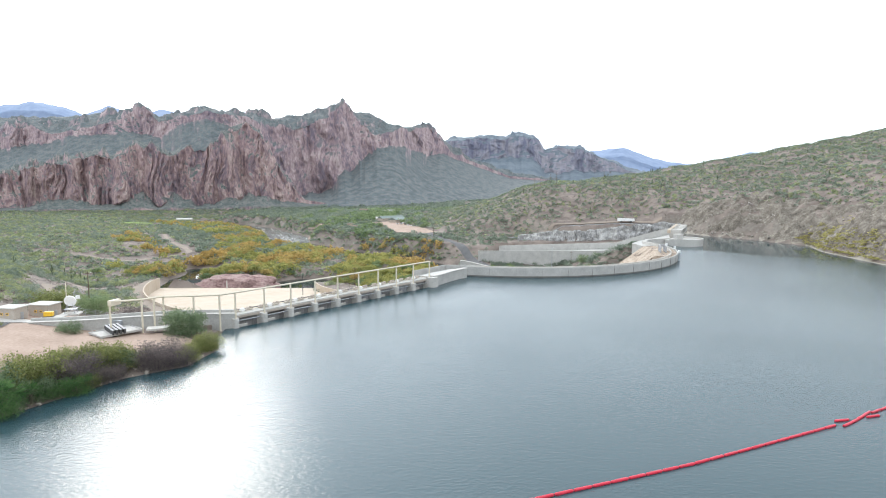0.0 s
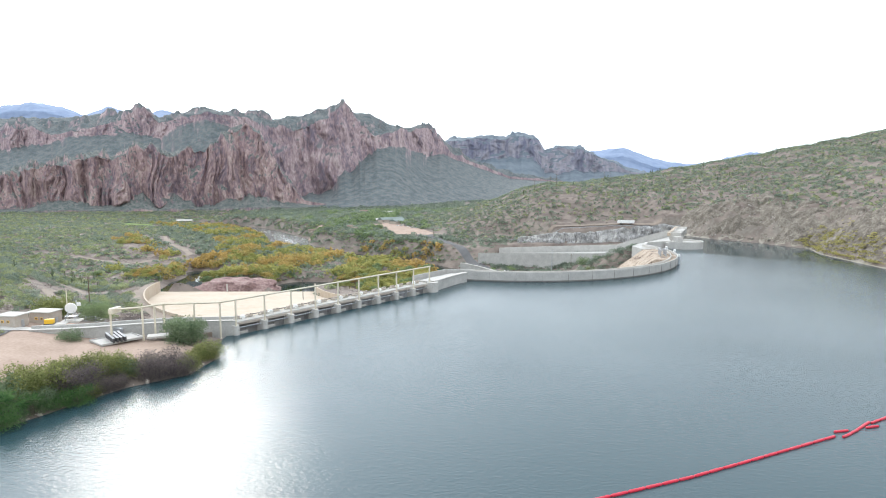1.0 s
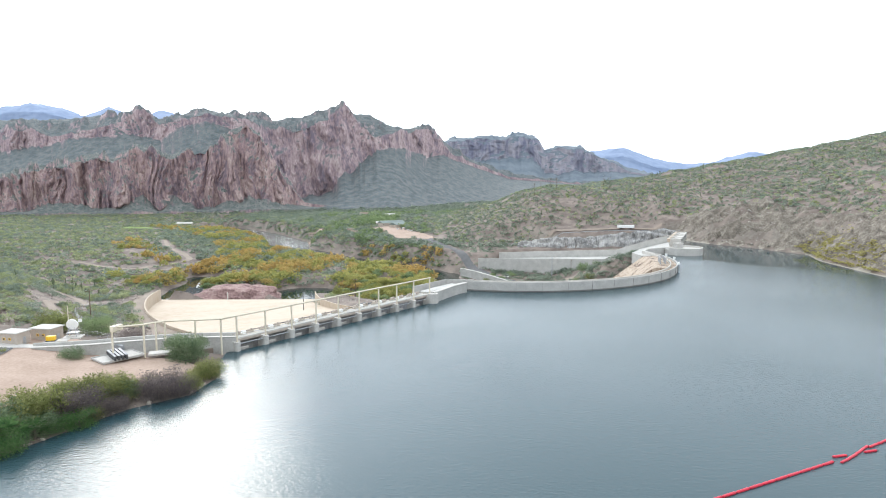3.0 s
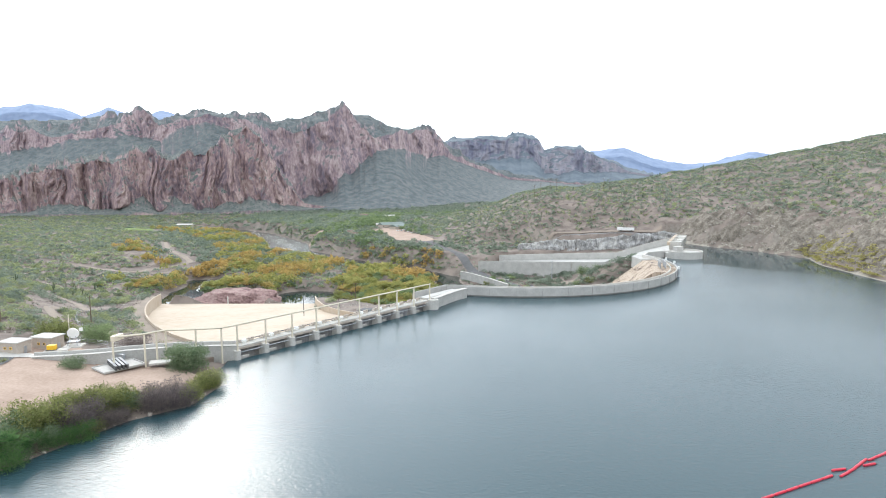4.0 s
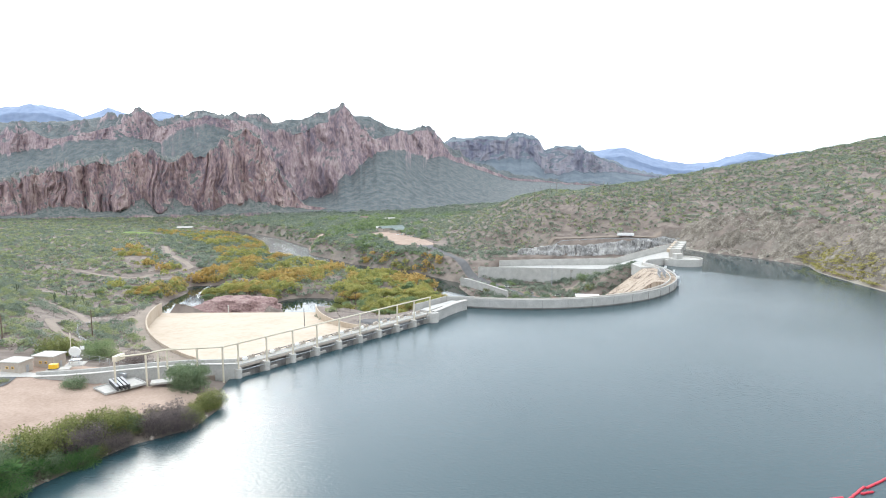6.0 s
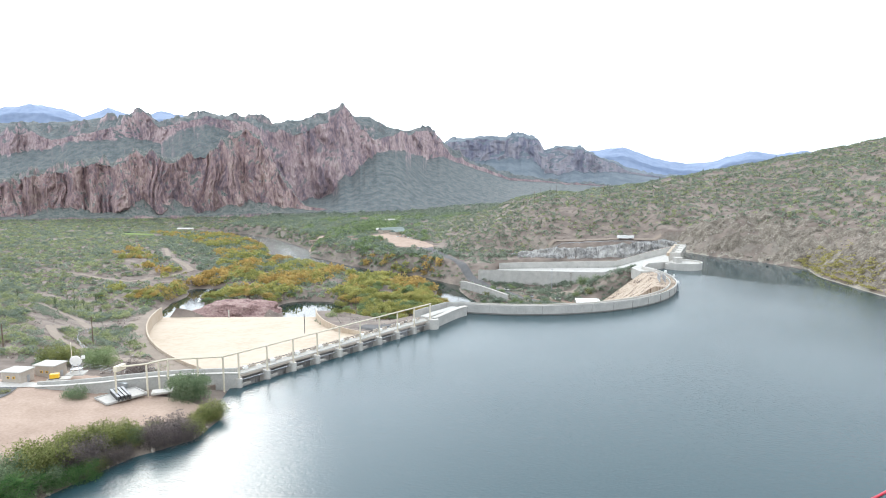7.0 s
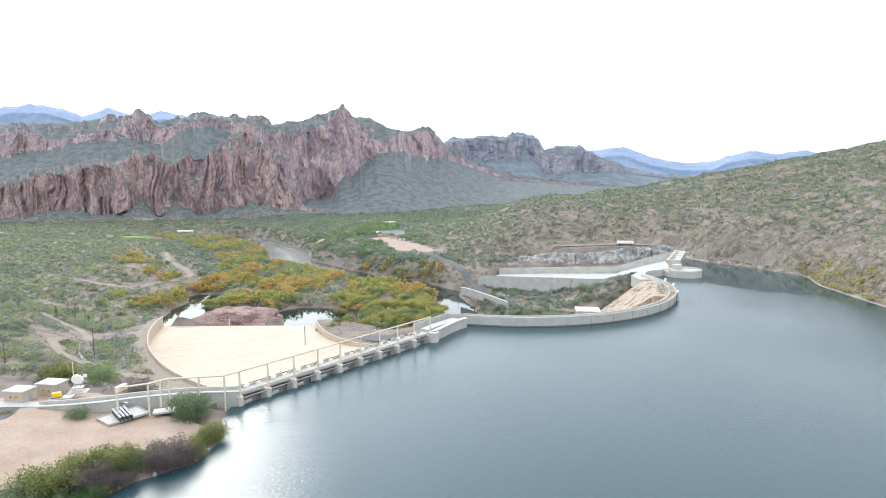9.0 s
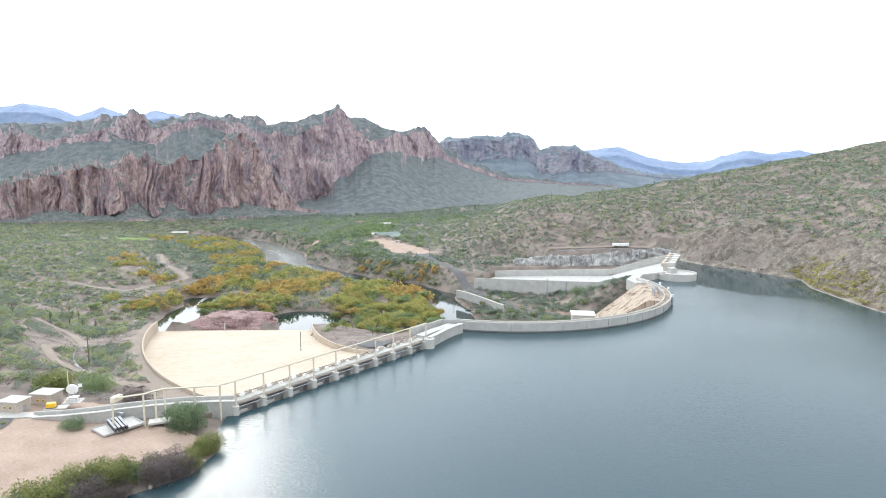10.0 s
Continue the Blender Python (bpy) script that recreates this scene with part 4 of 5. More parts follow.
def scarp_sheet():
    """Fractured rock face above the far shore: slanting slabs and ledges over the slope."""
    line_ = TOE[(TOE[:, 1] <= 521) & (TOE[:, 1] >= 149)]
    u = np.concatenate([[0], np.cumsum(np.hypot(*np.diff(line_, axis=0).T))])
    uu = np.arange(0, u[-1], 1.1)
    c = np.stack([np.interp(uu, u, line_[:, k]) for k in (0, 1)], 1)
    for _ in range(60):
        c[1:-1] = (c[:-2] + 2 * c[1:-1] + c[2:]) / 4
    d = np.gradient(c, axis=0)
    d /= np.linalg.norm(d, axis=1)[:, None]
    nrm = np.stack([-d[:, 1], d[:, 0]], 1)
    vv = np.concatenate([[-3.0], np.arange(-1.0, 52, 1.1)])
    xy = c[None] + nrm[None] * vv[:, None, None]
    z = ground_z(xy[..., 0], xy[..., 1])
    U, V = np.meshgrid(uu, vv)
    edge = np.array([42 + 15 * noise.fractal((q * 0.02, 5.0, 1.0), 0.8, 2, 4) for q in uu])
    fade = ss((edge[None] - V) / 9)

    def slab(a, b, o):
        """Tilted broken blocks: the height of the nearest of scattered cells."""
        dd, pp = noise.voronoi((a, b, o))
        return noise.cell(pp[0] * 7.3) + 0.6 * (dd[1] - dd[0])

    h = np.array([1.9 * slab((a + b * 0.8) * 0.05, (b - a * 0.35) * 0.13, 2.0) + 1.1 * slab((a + b * 0.8) * 0.14, (b - 0.35 * a) * 0.3, 7.0) + 0.8 * noise.fractal((a * 0.25, b * 0.25, 3.0), 0.8, 2, 4)
                  for a, b in zip(U.ravel(), V.ravel())]).reshape(U.shape)
    z = np.where(V < 0.5, np.minimum(z, 0) - 0.6 + 0.9 * (V > -2), z + 0.1 + (0.4 + h) * ss((V + 1) / 4)) * 1.0
    z = z - 2.2 * (1 - fade)
    i = np.arange(U.size).reshape(U.shape)
    q = np.stack([i[:-1, :-1], i[:-1, 1:], i[1:, 1:], i[1:, :-1]], -1).reshape(-1, 4)
    return tagged(grid_mesh("rock_scarp", np.dstack([xy, z]).reshape(-1, 3), q, SCARP, smooth=False), "fractured grey rock slope with a pale band at the waterline", "rock face", kind="structure")


def ringed(m, pale, low, high):
    """A mineral band left by the lake's level, with a ragged upper edge."""
    n, l = m.node_tree.nodes, m.node_tree.links
    b = n["Principled BSDF"]
    geo, sep, ns = n.new("ShaderNodeNewGeometry"), n.new("ShaderNodeSeparateXYZ"), n.new("ShaderNodeTexNoise")
    ns.inputs["Scale"].default_value, ns.inputs["Detail"].default_value = 0.12, 5
    l.new(geo.outputs["Position"], sep.inputs[0]), l.new(geo.outputs["Position"], ns.inputs[0])
    ad = n.new("ShaderNodeMath")
    ad.operation = "MULTIPLY_ADD"
    ad.inputs[1].default_value = -8.0
    l.new(ns.outputs[0], ad.inputs[0]), l.new(sep.outputs[2], ad.inputs[2])
    rg = n.new("ShaderNodeMapRange")
    rg.inputs[1].default_value, rg.inputs[2].default_value, rg.inputs[3].default_value, rg.inputs[4].default_value = low - 4, high - 4, 0.75, 0.0
    l.new(ad.outputs[0], rg.inputs[0])
    mx = n.new("ShaderNodeMix")
    mx.data_type = "RGBA"
    mx.inputs[7].default_value = (*pale, 1)
    l.new(rg.outputs[0], mx.inputs[0]), l.new(b.inputs["Base Color"].links[0].from_socket, mx.inputs[6])
    l.new(mx.outputs[2], b.inputs["Base Color"])
    return m


SCARP = ringed(mat("fractured_slope_rock", [(0.08, 0.066, 0.052), (0.175, 0.15, 0.12), (0.31, 0.28, 0.23)], 0.2, 0.9, 0.6, 5, spread=(0.36, 0.66)), (0.35, 0.315, 0.265), 0.8, 2.4)
scarp_sheet()
rubble("bank_rocks", 1500, lambda x, y: ~inside(x, y, LAKE_EDGE) & (dist(x, y, SHORE_L) < 5), -110, -55, 70, 160, 0.2, 0.8, BLOCK, "small stones along the near bank", 5)
rubble("slope_rocks", 5000, lambda x, y: ~inside(x, y, MAIN_POLY) & (ground_z(x, y) > -30) & ~inside(x, y, LAKE_EDGE), -260, 20, 185, 420, 0.25, 1.0, CUTROCK, "grey stones strewn on the dry slopes", 6)
out = thing("rock_outcrop", (-140, 402, -33), "large red granite outcrop beside the pool", "rock")
bm = bmesh.new()
bmesh.ops.create_icosphere(bm, subdivisions=5, radius=1)
for w in bm.verts:
    n_ = noise.fractal(w.co * 1.4, 0.9, 2.1, 5) - 0.55 * (0.3 - min(0.3, abs(noise.noise(w.co * 3.1 + Vector((0, 0, w.co.x))))))
    w.co = Vector((w.co.x * 33, w.co.y * 18, max(-0.3, w.co.z) * 12.5)) * (1 + 0.2 * n_)
part("boulder", bm, PINKROCK, out)
out.rotation_euler = (0, 0, 0.08)
for x, y, r in ((-205, 398, 8), (-190, 376, 6), (-176, 362, 6), (-184, 352, 5), (-172, 395, 4)):
    o = thing("boulder", (x, y, -31), "grey boulder at the edge of the pool", "rock", "pool boulders")
    bm = bmesh.new()
    bmesh.ops.create_icosphere(bm, subdivisions=3, radius=1)
    for w in bm.verts:
        w.co = Vector((w.co.x * r, w.co.y * r * 0.7, w.co.z * r * 0.6)) * (1 + 0.4 * noise.fractal(w.co * 2 + Vector((x, y, 0)), 0.8, 2, 4))
    part("stone", bm, CUTROCK, o)


def riffle(pts, width, n, seed, label, lift=0.06):
    """Many small flecks of broken water on the surface."""
    r_ = np.random.RandomState(seed)
    p_ = np.array(pts, float)
    bm = bmesh.new()
    for _ in range(n):
        k = r_.randint(0, len(p_) - 1)
        c = p_[k] + (p_[k + 1] - p_[k]) * r_.rand() + r_.normal(size=2) * width * 0.35
        d = p_[k + 1] - p_[k]
        a = math.atan2(d[1], d[0]) + r_.normal() * 0.35
        ln, w_ = 0.4 + 1.2 * r_.rand(), 0.12 + 0.25 * r_.rand()
        ring_ = [bm.verts.new((c[0] + math.cos(a) * ln * math.cos(t) - math.sin(a) * w_ * math.sin(t), c[1] + math.sin(a) * ln * math.cos(t) + math.cos(a) * w_ * math.sin(t), -30.8 + lift)) for t in np.linspace(0, 5.5, 7)]
        bm.faces.new(ring_)
    return tagged(part("white_water", bm, FOAM), label, "rapid", kind="stuff")


riffle([(-200, 500), (-198, 480), (-194, 462), (-188, 446)], 2.4, 90, 1, "white rapid spilling into the pool")
riffle([(-150, 668), (-188, 715), (-203, 770), (-240, 850)], 13, 420, 2, "broken white riffles on the river")

# ---- yard things ----
def shed(at, size, turn, label):
    s = thing("shed", (*at, float(ground_z(at[0], at[1]))), label, "shed", "sheds by the road", turn=turn)
    w, d, h = size
    part("wall", cube((0, 0, h / 2), (w, d, h), 0, 0.05), BLOCK, s)
    part("roof", cube((0, 0, h + 0.12), (w + 0.7, d + 0.7, 0.28), 0, 0.05), PALE, s)
    for x in (-0.9, 0.9):
        v = part("vent", cube((x, -d / 2 - 0.03, h * 0.55), (0.8, 0.12, 0.7)), YELLOW, s)
        part("louvre", cube((x, -d / 2 - 0.1, h * 0.55), (0.55, 0.05, 0.45)), DARK, v)
    part("door", cube((w / 2 + 0.03, 0.3, 1.02), (0.1, 0.95, 2.04)), STEEL, s)


shed((-121.5, 163.5), (6.0, 4.6, 3.4), -8, "grey block shed with a flat pale roof beside the drive")
shed((-117.5, 171.5), (6.6, 4.8, 3.9), -8, "brown block shed with a flat pale roof")
gen = thing("generator", (-112.2, 165.2, 4.2), "yellow generator cabinet on a concrete slab", "generator", turn=15)
part("body", cube((0, 0, 0.85), (2.3, 1.5, 1.3), 0, 0.15), YELLOW, gen)
part("skid", cube((0, 0, 0.1), (2.7, 1.8, 0.25), 0, 0.03), DARK, gen)
part("slab", cube((1.2, 0.2, -0.1), (6, 3, 0.25)), PALE, gen)
dish = thing("dish_antenna", (-109.5, 171, 3.6), "white round dish on a grey steel frame", "antenna", turn=12)
part("slab", cube((0, 0, 0.2), (5, 4, 0.4)), PALE, dish)
for x, y in ((-1.4, -1.2), (1.4, -1.2), (-1.4, 1.2), (1.4, 1.2)):
    part("leg", rod(bmesh.new(), (x, y, 0.3), (x * 0.5, y * 0.4, 3.2), 0.09, 6), STEEL, dish)
part("cross_frame", cube((0, 0, 1.6), (3, 2.2, 0.15)), STEEL, dish)
bm = bmesh.new()
rod(bm, (0, -0.3, 4.0), (0, 0.1, 4.1), 1.6, 28)
part("reflector", bm, WHITE, dish)
part("feed", cube((2.3, -0.6, 5.2), (1.0, 0.25, 1.0), 20, 0.05), WHITE, dish)
part("mast", rod(bmesh.new(), (-1.3, 0.8, 0), (-1.3, 0.8, 9.5), 0.11, 8), CREAM, dish)
pad = thing("stoplog_pad", (-88.6, 156.8, 1.75), "pale concrete storage pad with a raised kerb", "pad", turn=52)
part("slab", cube((0, 0, 0.2), (10.5, 7.4, 0.4), 0, 0.03), PALE, pad)
for c, s in (((0, -3.7, 0.4), (10.8, 0.3, 0.5)), ((0, 3.7, 0.4), (10.8, 0.3, 0.5)), ((-5.3, 0, 0.4), (0.3, 7.4, 0.5)), ((5.3, 0, 0.4), (0.3, 7.4, 0.5))):
    part("kerb", cube(c, s, 0, 0.03), CONC, pad)
for k in range(4):
    lg = thing("stoplog", (-89.6 + 0.7 * k, 155.4 + 0.62 * k, 2.2), "dark steel stoplog panel standing on the pad", "stoplog", "stacked stoplogs", turn=132)
    part("panel", cube((0, 0, 0.6), (8.4, 0.45, 1.2), 0, 0.03), DARK, lg)
    part("flange", cube((0, 0, 1.24), (8.5, 0.62, 0.1)), STEEL2, lg)
    part("flange", cube((0, 0, 0.6), (8.5, 0.6, 0.1)), DARK, lg)
landing = thing("loading_slab", (-78.5, 160.0, 2.1), "small pale concrete loading slab by the gantry posts", "slab", turn=20)
part("slab", cube((0, 0, 0.1), (6, 3.4, 0.5), 0, 0.03), PALE, landing)
sign = thing("sign_board", (-76.6, 166.6, 2.6), "small white sign fixed to the wall", "sign", turn=10)
part("board", cube((0, 0, 0.6), (1.0, 0.08, 1.2)), WHITE, sign)


def pole(at, h, label, arms=1, steel=False, z=None):
    p = thing("utility_pole", (*at, float(ground_z(*at)) if z is None else z), label, "utility pole", "utility poles", turn=25)
    m = STEEL if steel else WOOD
    part("shaft", rod(bmesh.new(), (0, 0, -0.5), (0, 0, h), 0.24 if not steel else 0.45, 10, 0.15), m, p)
    for k in range(arms):
        part("crossarm", cube((0, 0, h - 0.7 - k * 1.3), (2.6, 0.14, 0.18)), m, p)
        for x in (-1.1, 0, 1.1):
            part("insulator", rod(bmesh.new(), (x, 0, h - 0.6 - k * 1.3), (x, 0, h - 0.3 - k * 1.3), 0.09, 6), WHITE, p)


pole((-141, 232), 12, "weathered wooden utility pole in the brush")
pole((-149, 195), 9, "short dark wooden pole beside the sheds", 0)
pole((-52, 345), 11, "dark wooden pole beside the spillway pool", 1)
pole((82, 442), 18, "tall grey steel pole behind the dam", 2, True)
pole((96, 440), 11, "wooden pole on the slope behind the dam", 1)
pole((-10, 622), 10, "wooden pole beside the yard", 1)
pole((14, 560), 10, "wooden pole along the road", 1)
for x in (110, 118, 126, 134, 190, 198):
    pole((x, 700 + (x % 7) * 3), 15, "dark wooden power line pole on the hillside", 1)

powerhouse = thing("powerhouse", (86, 347, -19), "white flat-roofed powerhouse building behind the dam", "building", turn=-8)
part("wall", cube((0, 0, 1), (13, 11, 14), 0, 0.1), PALE, powerhouse)
part("roof", cube((0, 0, 8.2), (14, 12, 0.5), 0, 0.08), WHITE, powerhouse)
for x in (-5, 0, 5):
    part("window", cube((x, -6.05, 4.5), (2.2, 0.2, 2.2)), DARK, powerhouse)
tail = thing("tailrace_wall", (0, 0, 0), "low grey concrete wall along the tailrace", "wall", kind="structure")
wall("wall_run", [(14, 470), (18, 466), (26, 452), (36, 434), (46, 416)], [-19.6, -19.4, -19.4, -19.8, -20.5], 6, 0.5, CONC, tail)
wall("coping", [(14, 470), (18, 466), (26, 452), (36, 434), (46, 416)], [-19.4, -19.2, -19.2, -19.6, -20.3], 0.25, 0.75, PALE, tail)


def car(at, turn, paint, label):
    c = thing("car", (*at, float(ground_z(*at)) + 0.4), label, "car", "parked cars", turn=turn)
    bm = bmesh.new()
    box(bm, (0, 0, 0.75), (4.5, 1.8, 0.75), 0, 0.15)
    part("body", bm, paint, c)
    bm = bmesh.new()
    box(bm, (-0.2, 0, 1.35), (2.4, 1.6, 0.65), 0, 0.2)
    part("cabin", bm, DARK, c, "dark glass cabin")
    for x in (-1.4, 1.4):
        for y in (-0.85, 0.85):
            part("wheel", rod(bmesh.new(), (x, y - 0.12, 0.34), (x, y + 0.12, 0.34), 0.34, 12), DARK, c)


car((49.6, 458), -55, WHITE, "white car on the road below the dam")
car((65, 431), -60, STEEL, "silver car on the road below the dam")
car((70.5, 406), -50, DARK, "dark car parked behind the dam")
car((81, 413), 20, WHITE, "white pickup parked behind the dam")
for k, (x, y) in enumerate(((-58, 752), (-53, 750), (-48, 746), (-44, 741), (-40, 735), (-36, 748), (-41, 756), (-47, 762), (-52, 768), (-34, 728))):
    car((x, y), 70 + 7 * (k % 4), (WHITE, STEEL, DARK, WHITE)[k % 4], "%s car in the dirt yard" % ("white", "silver", "dark", "white")[k % 4])

ROOFS = mat("green_metal_roof", [(0.1, 0.14, 0.12), (0.17, 0.21, 0.19)], 0.3, 0.5), mat("brown_shingle_roof", [(0.16, 0.11, 0.08), (0.26, 0.2, 0.16)], 0.4, 0.9), PALE


def house(at, size, turn, roof, label):
    h = thing("house", (*at, float(ground_z(*at)) - 0.2), label, "house", "ranch houses", turn=turn)
    w, d, e = size
    part("wall", cube((0, 0, e / 2), (w, d, e), 0, 0.05), BLOCK, h)
    bm = bmesh.new()
    a = [bm.verts.new((x, y, z)) for x in (-w / 2 - 0.6, w / 2 + 0.6) for y, z in ((-d / 2 - 0.6, e), (0, e + d * 0.24), (d / 2 + 0.6, e))]
    for f in ((0, 1, 4, 3), (1, 2, 5, 4), (0, 3, 5, 2), (0, 2, 1), (3, 4, 5)):
        bm.faces.new([a[j] for j in f])
    part("roof", bm, roof, h)
    for x in np.linspace(-w / 2 + 1.5, w / 2 - 1.5, 4):
        part("window", cube((x, -d / 2 - 0.03, e * 0.55), (1.1, 0.12, 1.1)), DARK, h)
    part("door", cube((0.4, -d / 2 - 0.03, 1.02), (1, 0.14, 2.04)), WOOD, h)


house((-72, 815), (34, 13, 3.8), 35, ROOFS[0], "long ranch house with a dark green metal roof")
house((-60, 786), (26, 12, 3.6), 60, ROOFS[0], "ranch lodge with a grey-green roof")
house((-88, 838), (14, 9, 3.2), 10, ROOFS[2], "small house with a white roof among trees")
house((-172, 790), (16, 6, 3.0), 15, ROOFS[1], "open brown stable by the corral")
house((-150, 760), (9, 6, 2.8), 30, ROOFS[1], "brown shed roof among trees")
house((-120, 765), (8, 6, 2.8), 10, ROOFS[1], "brown cabin among the trees")
house((-110, 730), (8, 6, 2.8), -20, ROOFS[1], "small brown cabin near the river")
house((-90, 1000), (16, 8, 3.2), 20, ROOFS[2], "white-roofed building far up the valley")
house((-140, 1050), (14, 8, 3.2), -10, ROOFS[1], "brown building far up the valley")
house((-455, 1040), (26, 9, 3.2), 5, ROOFS[2], "pale long building below the cliffs")

# wire fence between yard and track
for run in (np.array([(-163, 268), (-158, 250), (-146, 230), (-132, 214)]), np.array([(-132, 196), (-118, 186), (-104, 184), (-90, 186)])):
    fen = thing("wire_fence", (0, 0, 0), "grey wire fence on thin steel posts", "fence", "yard fences")
    u = np.concatenate([[0], np.cumsum(np.hypot(*np.diff(run, axis=0).T))])
    pts_ = [(np.interp(k, u, run[:, 0]), np.interp(k, u, run[:, 1])) for k in np.arange(0, u[-1], 3.5)]
    tops_ = [(a, b, float(ground_z(a, b))) for a, b in pts_]
    for a, b, c in tops_:
        part("post", rod(bmesh.new(), (a, b, c - 0.3), (a, b, c + 2.1), 0.07, 6), STEEL, fen)
    for h in (0.5, 1.0, 1.5, 2.0):
        sweep("wire", [(a, b, c + h) for a, b, c in tops_], [(-0.03, -0.03), (0.03, -0.03), (0.03, 0.03), (-0.03, 0.03)], STEEL, fen)

# guard rail on the upper road
fence = thing("guard_rail", (0, 0, 0), "low steel guard rail along the upper road", "guard rail")
fp = [(x, y) for x, y in zip(np.linspace(62, 208, 30), np.interp(np.linspace(62, 208, 30), [62, 110, 150, 200, 208], [580, 556, 544, 529, 518]))]
for x, y in fp:
    part("post", cube((x, y, float(ground_z(x, y)) + 0.6), (0.2, 0.2, 1.3)), STEEL, fence)
sweep("rail", [(x, y, float(ground_z(x, y)) + 1.0) for x, y in fp], [(-0.08, -0.25), (0.08, -0.25), (0.08, 0.25), (-0.08, 0.25)], STEEL, fence)

# ---- red float boom ----
def float_mesh(length):
    bm = bmesh.new()
    rod(bm, (-length / 2 + 0.2, 0, 0.12), (length / 2 - 0.2, 0, 0.12), 0.23, 12)
    rod(bm, (-length / 2, 0, 0.12), (-length / 2 + 0.2, 0, 0.12), 0.14, 10, 0.23)
    rod(bm, (length / 2 - 0.2, 0, 0.12), (length / 2, 0, 0.12), 0.23, 10, 0.14)
    return bm


def link_mesh(length):
    return rod(bmesh.new(), (length / 2, 0, 0.1), (length / 2 + 0.45, 0, 0.1), 0.05, 6)


master = None
bx = [(11.8, 74.7), (25.4, 80.0), (37.0, 84.6), (46.9, 89.1), (68.3, 99.1)]
start, fl = np.array((-2.0, 69.2)), 2.95
route = [start + (np.array(bx[0]) - start) * k for k in (0, 1)] + [np.array(b) for b in bx[1:]]
cum = np.concatenate([[0], np.cumsum([np.linalg.norm(b - a) for a, b in zip(route[:-1], route[1:])])])
route = np.array(route)
spots = []
for u in np.arange(fl / 2, cum[-1], fl + 0.12):
    p = [np.interp(u, cum, route[:, k]) for k in (0, 1)]
    q = [np.interp(u + 0.5, cum, route[:, k]) for k in (0, 1)]
    spots.append((*p, math.degrees(math.atan2(q[1] - p[1], q[0] - p[0]))))
# the tangled stretch, then on to the far side
spots += [(71.0, 101.3, 11), (70.9, 99.6, 31), (73.3, 101.2, 33), (75.6, 102.9, 35), (77.7, 104.5, 36), (77.9, 103.2, 15), (80.2, 105.6, 29), (82.8, 107.0, 29), (85.4, 108.5, 30), (88.1, 110.1, 31), (90.7, 111.7, 30)]
for x, y, t in spots:
    if master is None:
        master = thing("boom_float", (x, y, 0), "red plastic boom float chained across the lake", "float", "red boom floats", turn=t)
        part("float_body", float_mesh(fl), RED, master, smooth=False)
        part("coupling", link_mesh(fl), DARK, master)
    else:
        copy_thing(master, pose(x, y, 0, 0, 0, t))


# ---- plants ----
def tuft(n, seed, size, flat=0.8, core=0.55, up=0.15):
    """Leaf triangles in a rounded crown of radius 1 that stands on z = 0."""
    r = np.random.RandomState(seed)
    d = r.normal(size=(n, 3))
    d /= np.linalg.norm(d, axis=1)[:, None]
    d[:, 2] = np.abs(d[:, 2]) * 1.25 - 0.25
    lump = 1 + 0.28 * np.sin(d[:, 0] * 5 + seed) * np.cos(d[:, 1] * 4.3 + seed * 2)
    c = d * (core + (1 - core) * r.rand(n)[:, None] ** 0.5) * lump[:, None]
    a, b = r.normal(size=(2, n, 3))
    a /= np.linalg.norm(a, axis=1)[:, None]
    b /= np.linalg.norm(b, axis=1)[:, None]
    t = np.stack([c + a * size, c - a * size * 0.5 + b * size * 0.8, c - a * size * 0.5 - b * size * 0.8], 1)
    t[..., 2] = (t[..., 2] * flat + flat * 0.35 + up)
    t[..., 2] = np.maximum(t[..., 2], 0.0)
    return t.reshape(-1, 3)


def scatter(name, x, y, r, tall, material, label, category, n=30, size=0.42, seed=1, sink=0.1):
    if not len(x):
        return None
    rng = np.random.RandomState(seed)
    kinds = [tuft(n, seed * 10 + k, size) for k in range(6)]
    z = ground_z(x, y) - sink
    pick = rng.randint(0, 6, len(x))
    ang = rng.rand(len(x)) * 6.283
    out_ = np.empty((len(x), n * 3, 3), np.float32)
    for k in range(6):
        m = pick == k
        t = kinds[k]
        c, s = np.cos(ang[m])[:, None], np.sin(ang[m])[:, None]
        out_[m, :, 0] = x[m, None] + (t[None, :, 0] * c - t[None, :, 1] * s) * r[m, None]
        out_[m, :, 1] = y[m, None] + (t[None, :, 0] * s + t[None, :, 1] * c) * r[m, None]
        out_[m, :, 2] = z[m, None] + t[None, :, 2] * (r * tall)[m, None]
    pts = out_.reshape(-1, 3)
    ob = grid_mesh(name, pts, np.arange(len(pts)).reshape(-1, 3), material, smooth=False)
    return tagged(ob, label, category, kind="stuff")


RNG = np.random.RandomState(9)


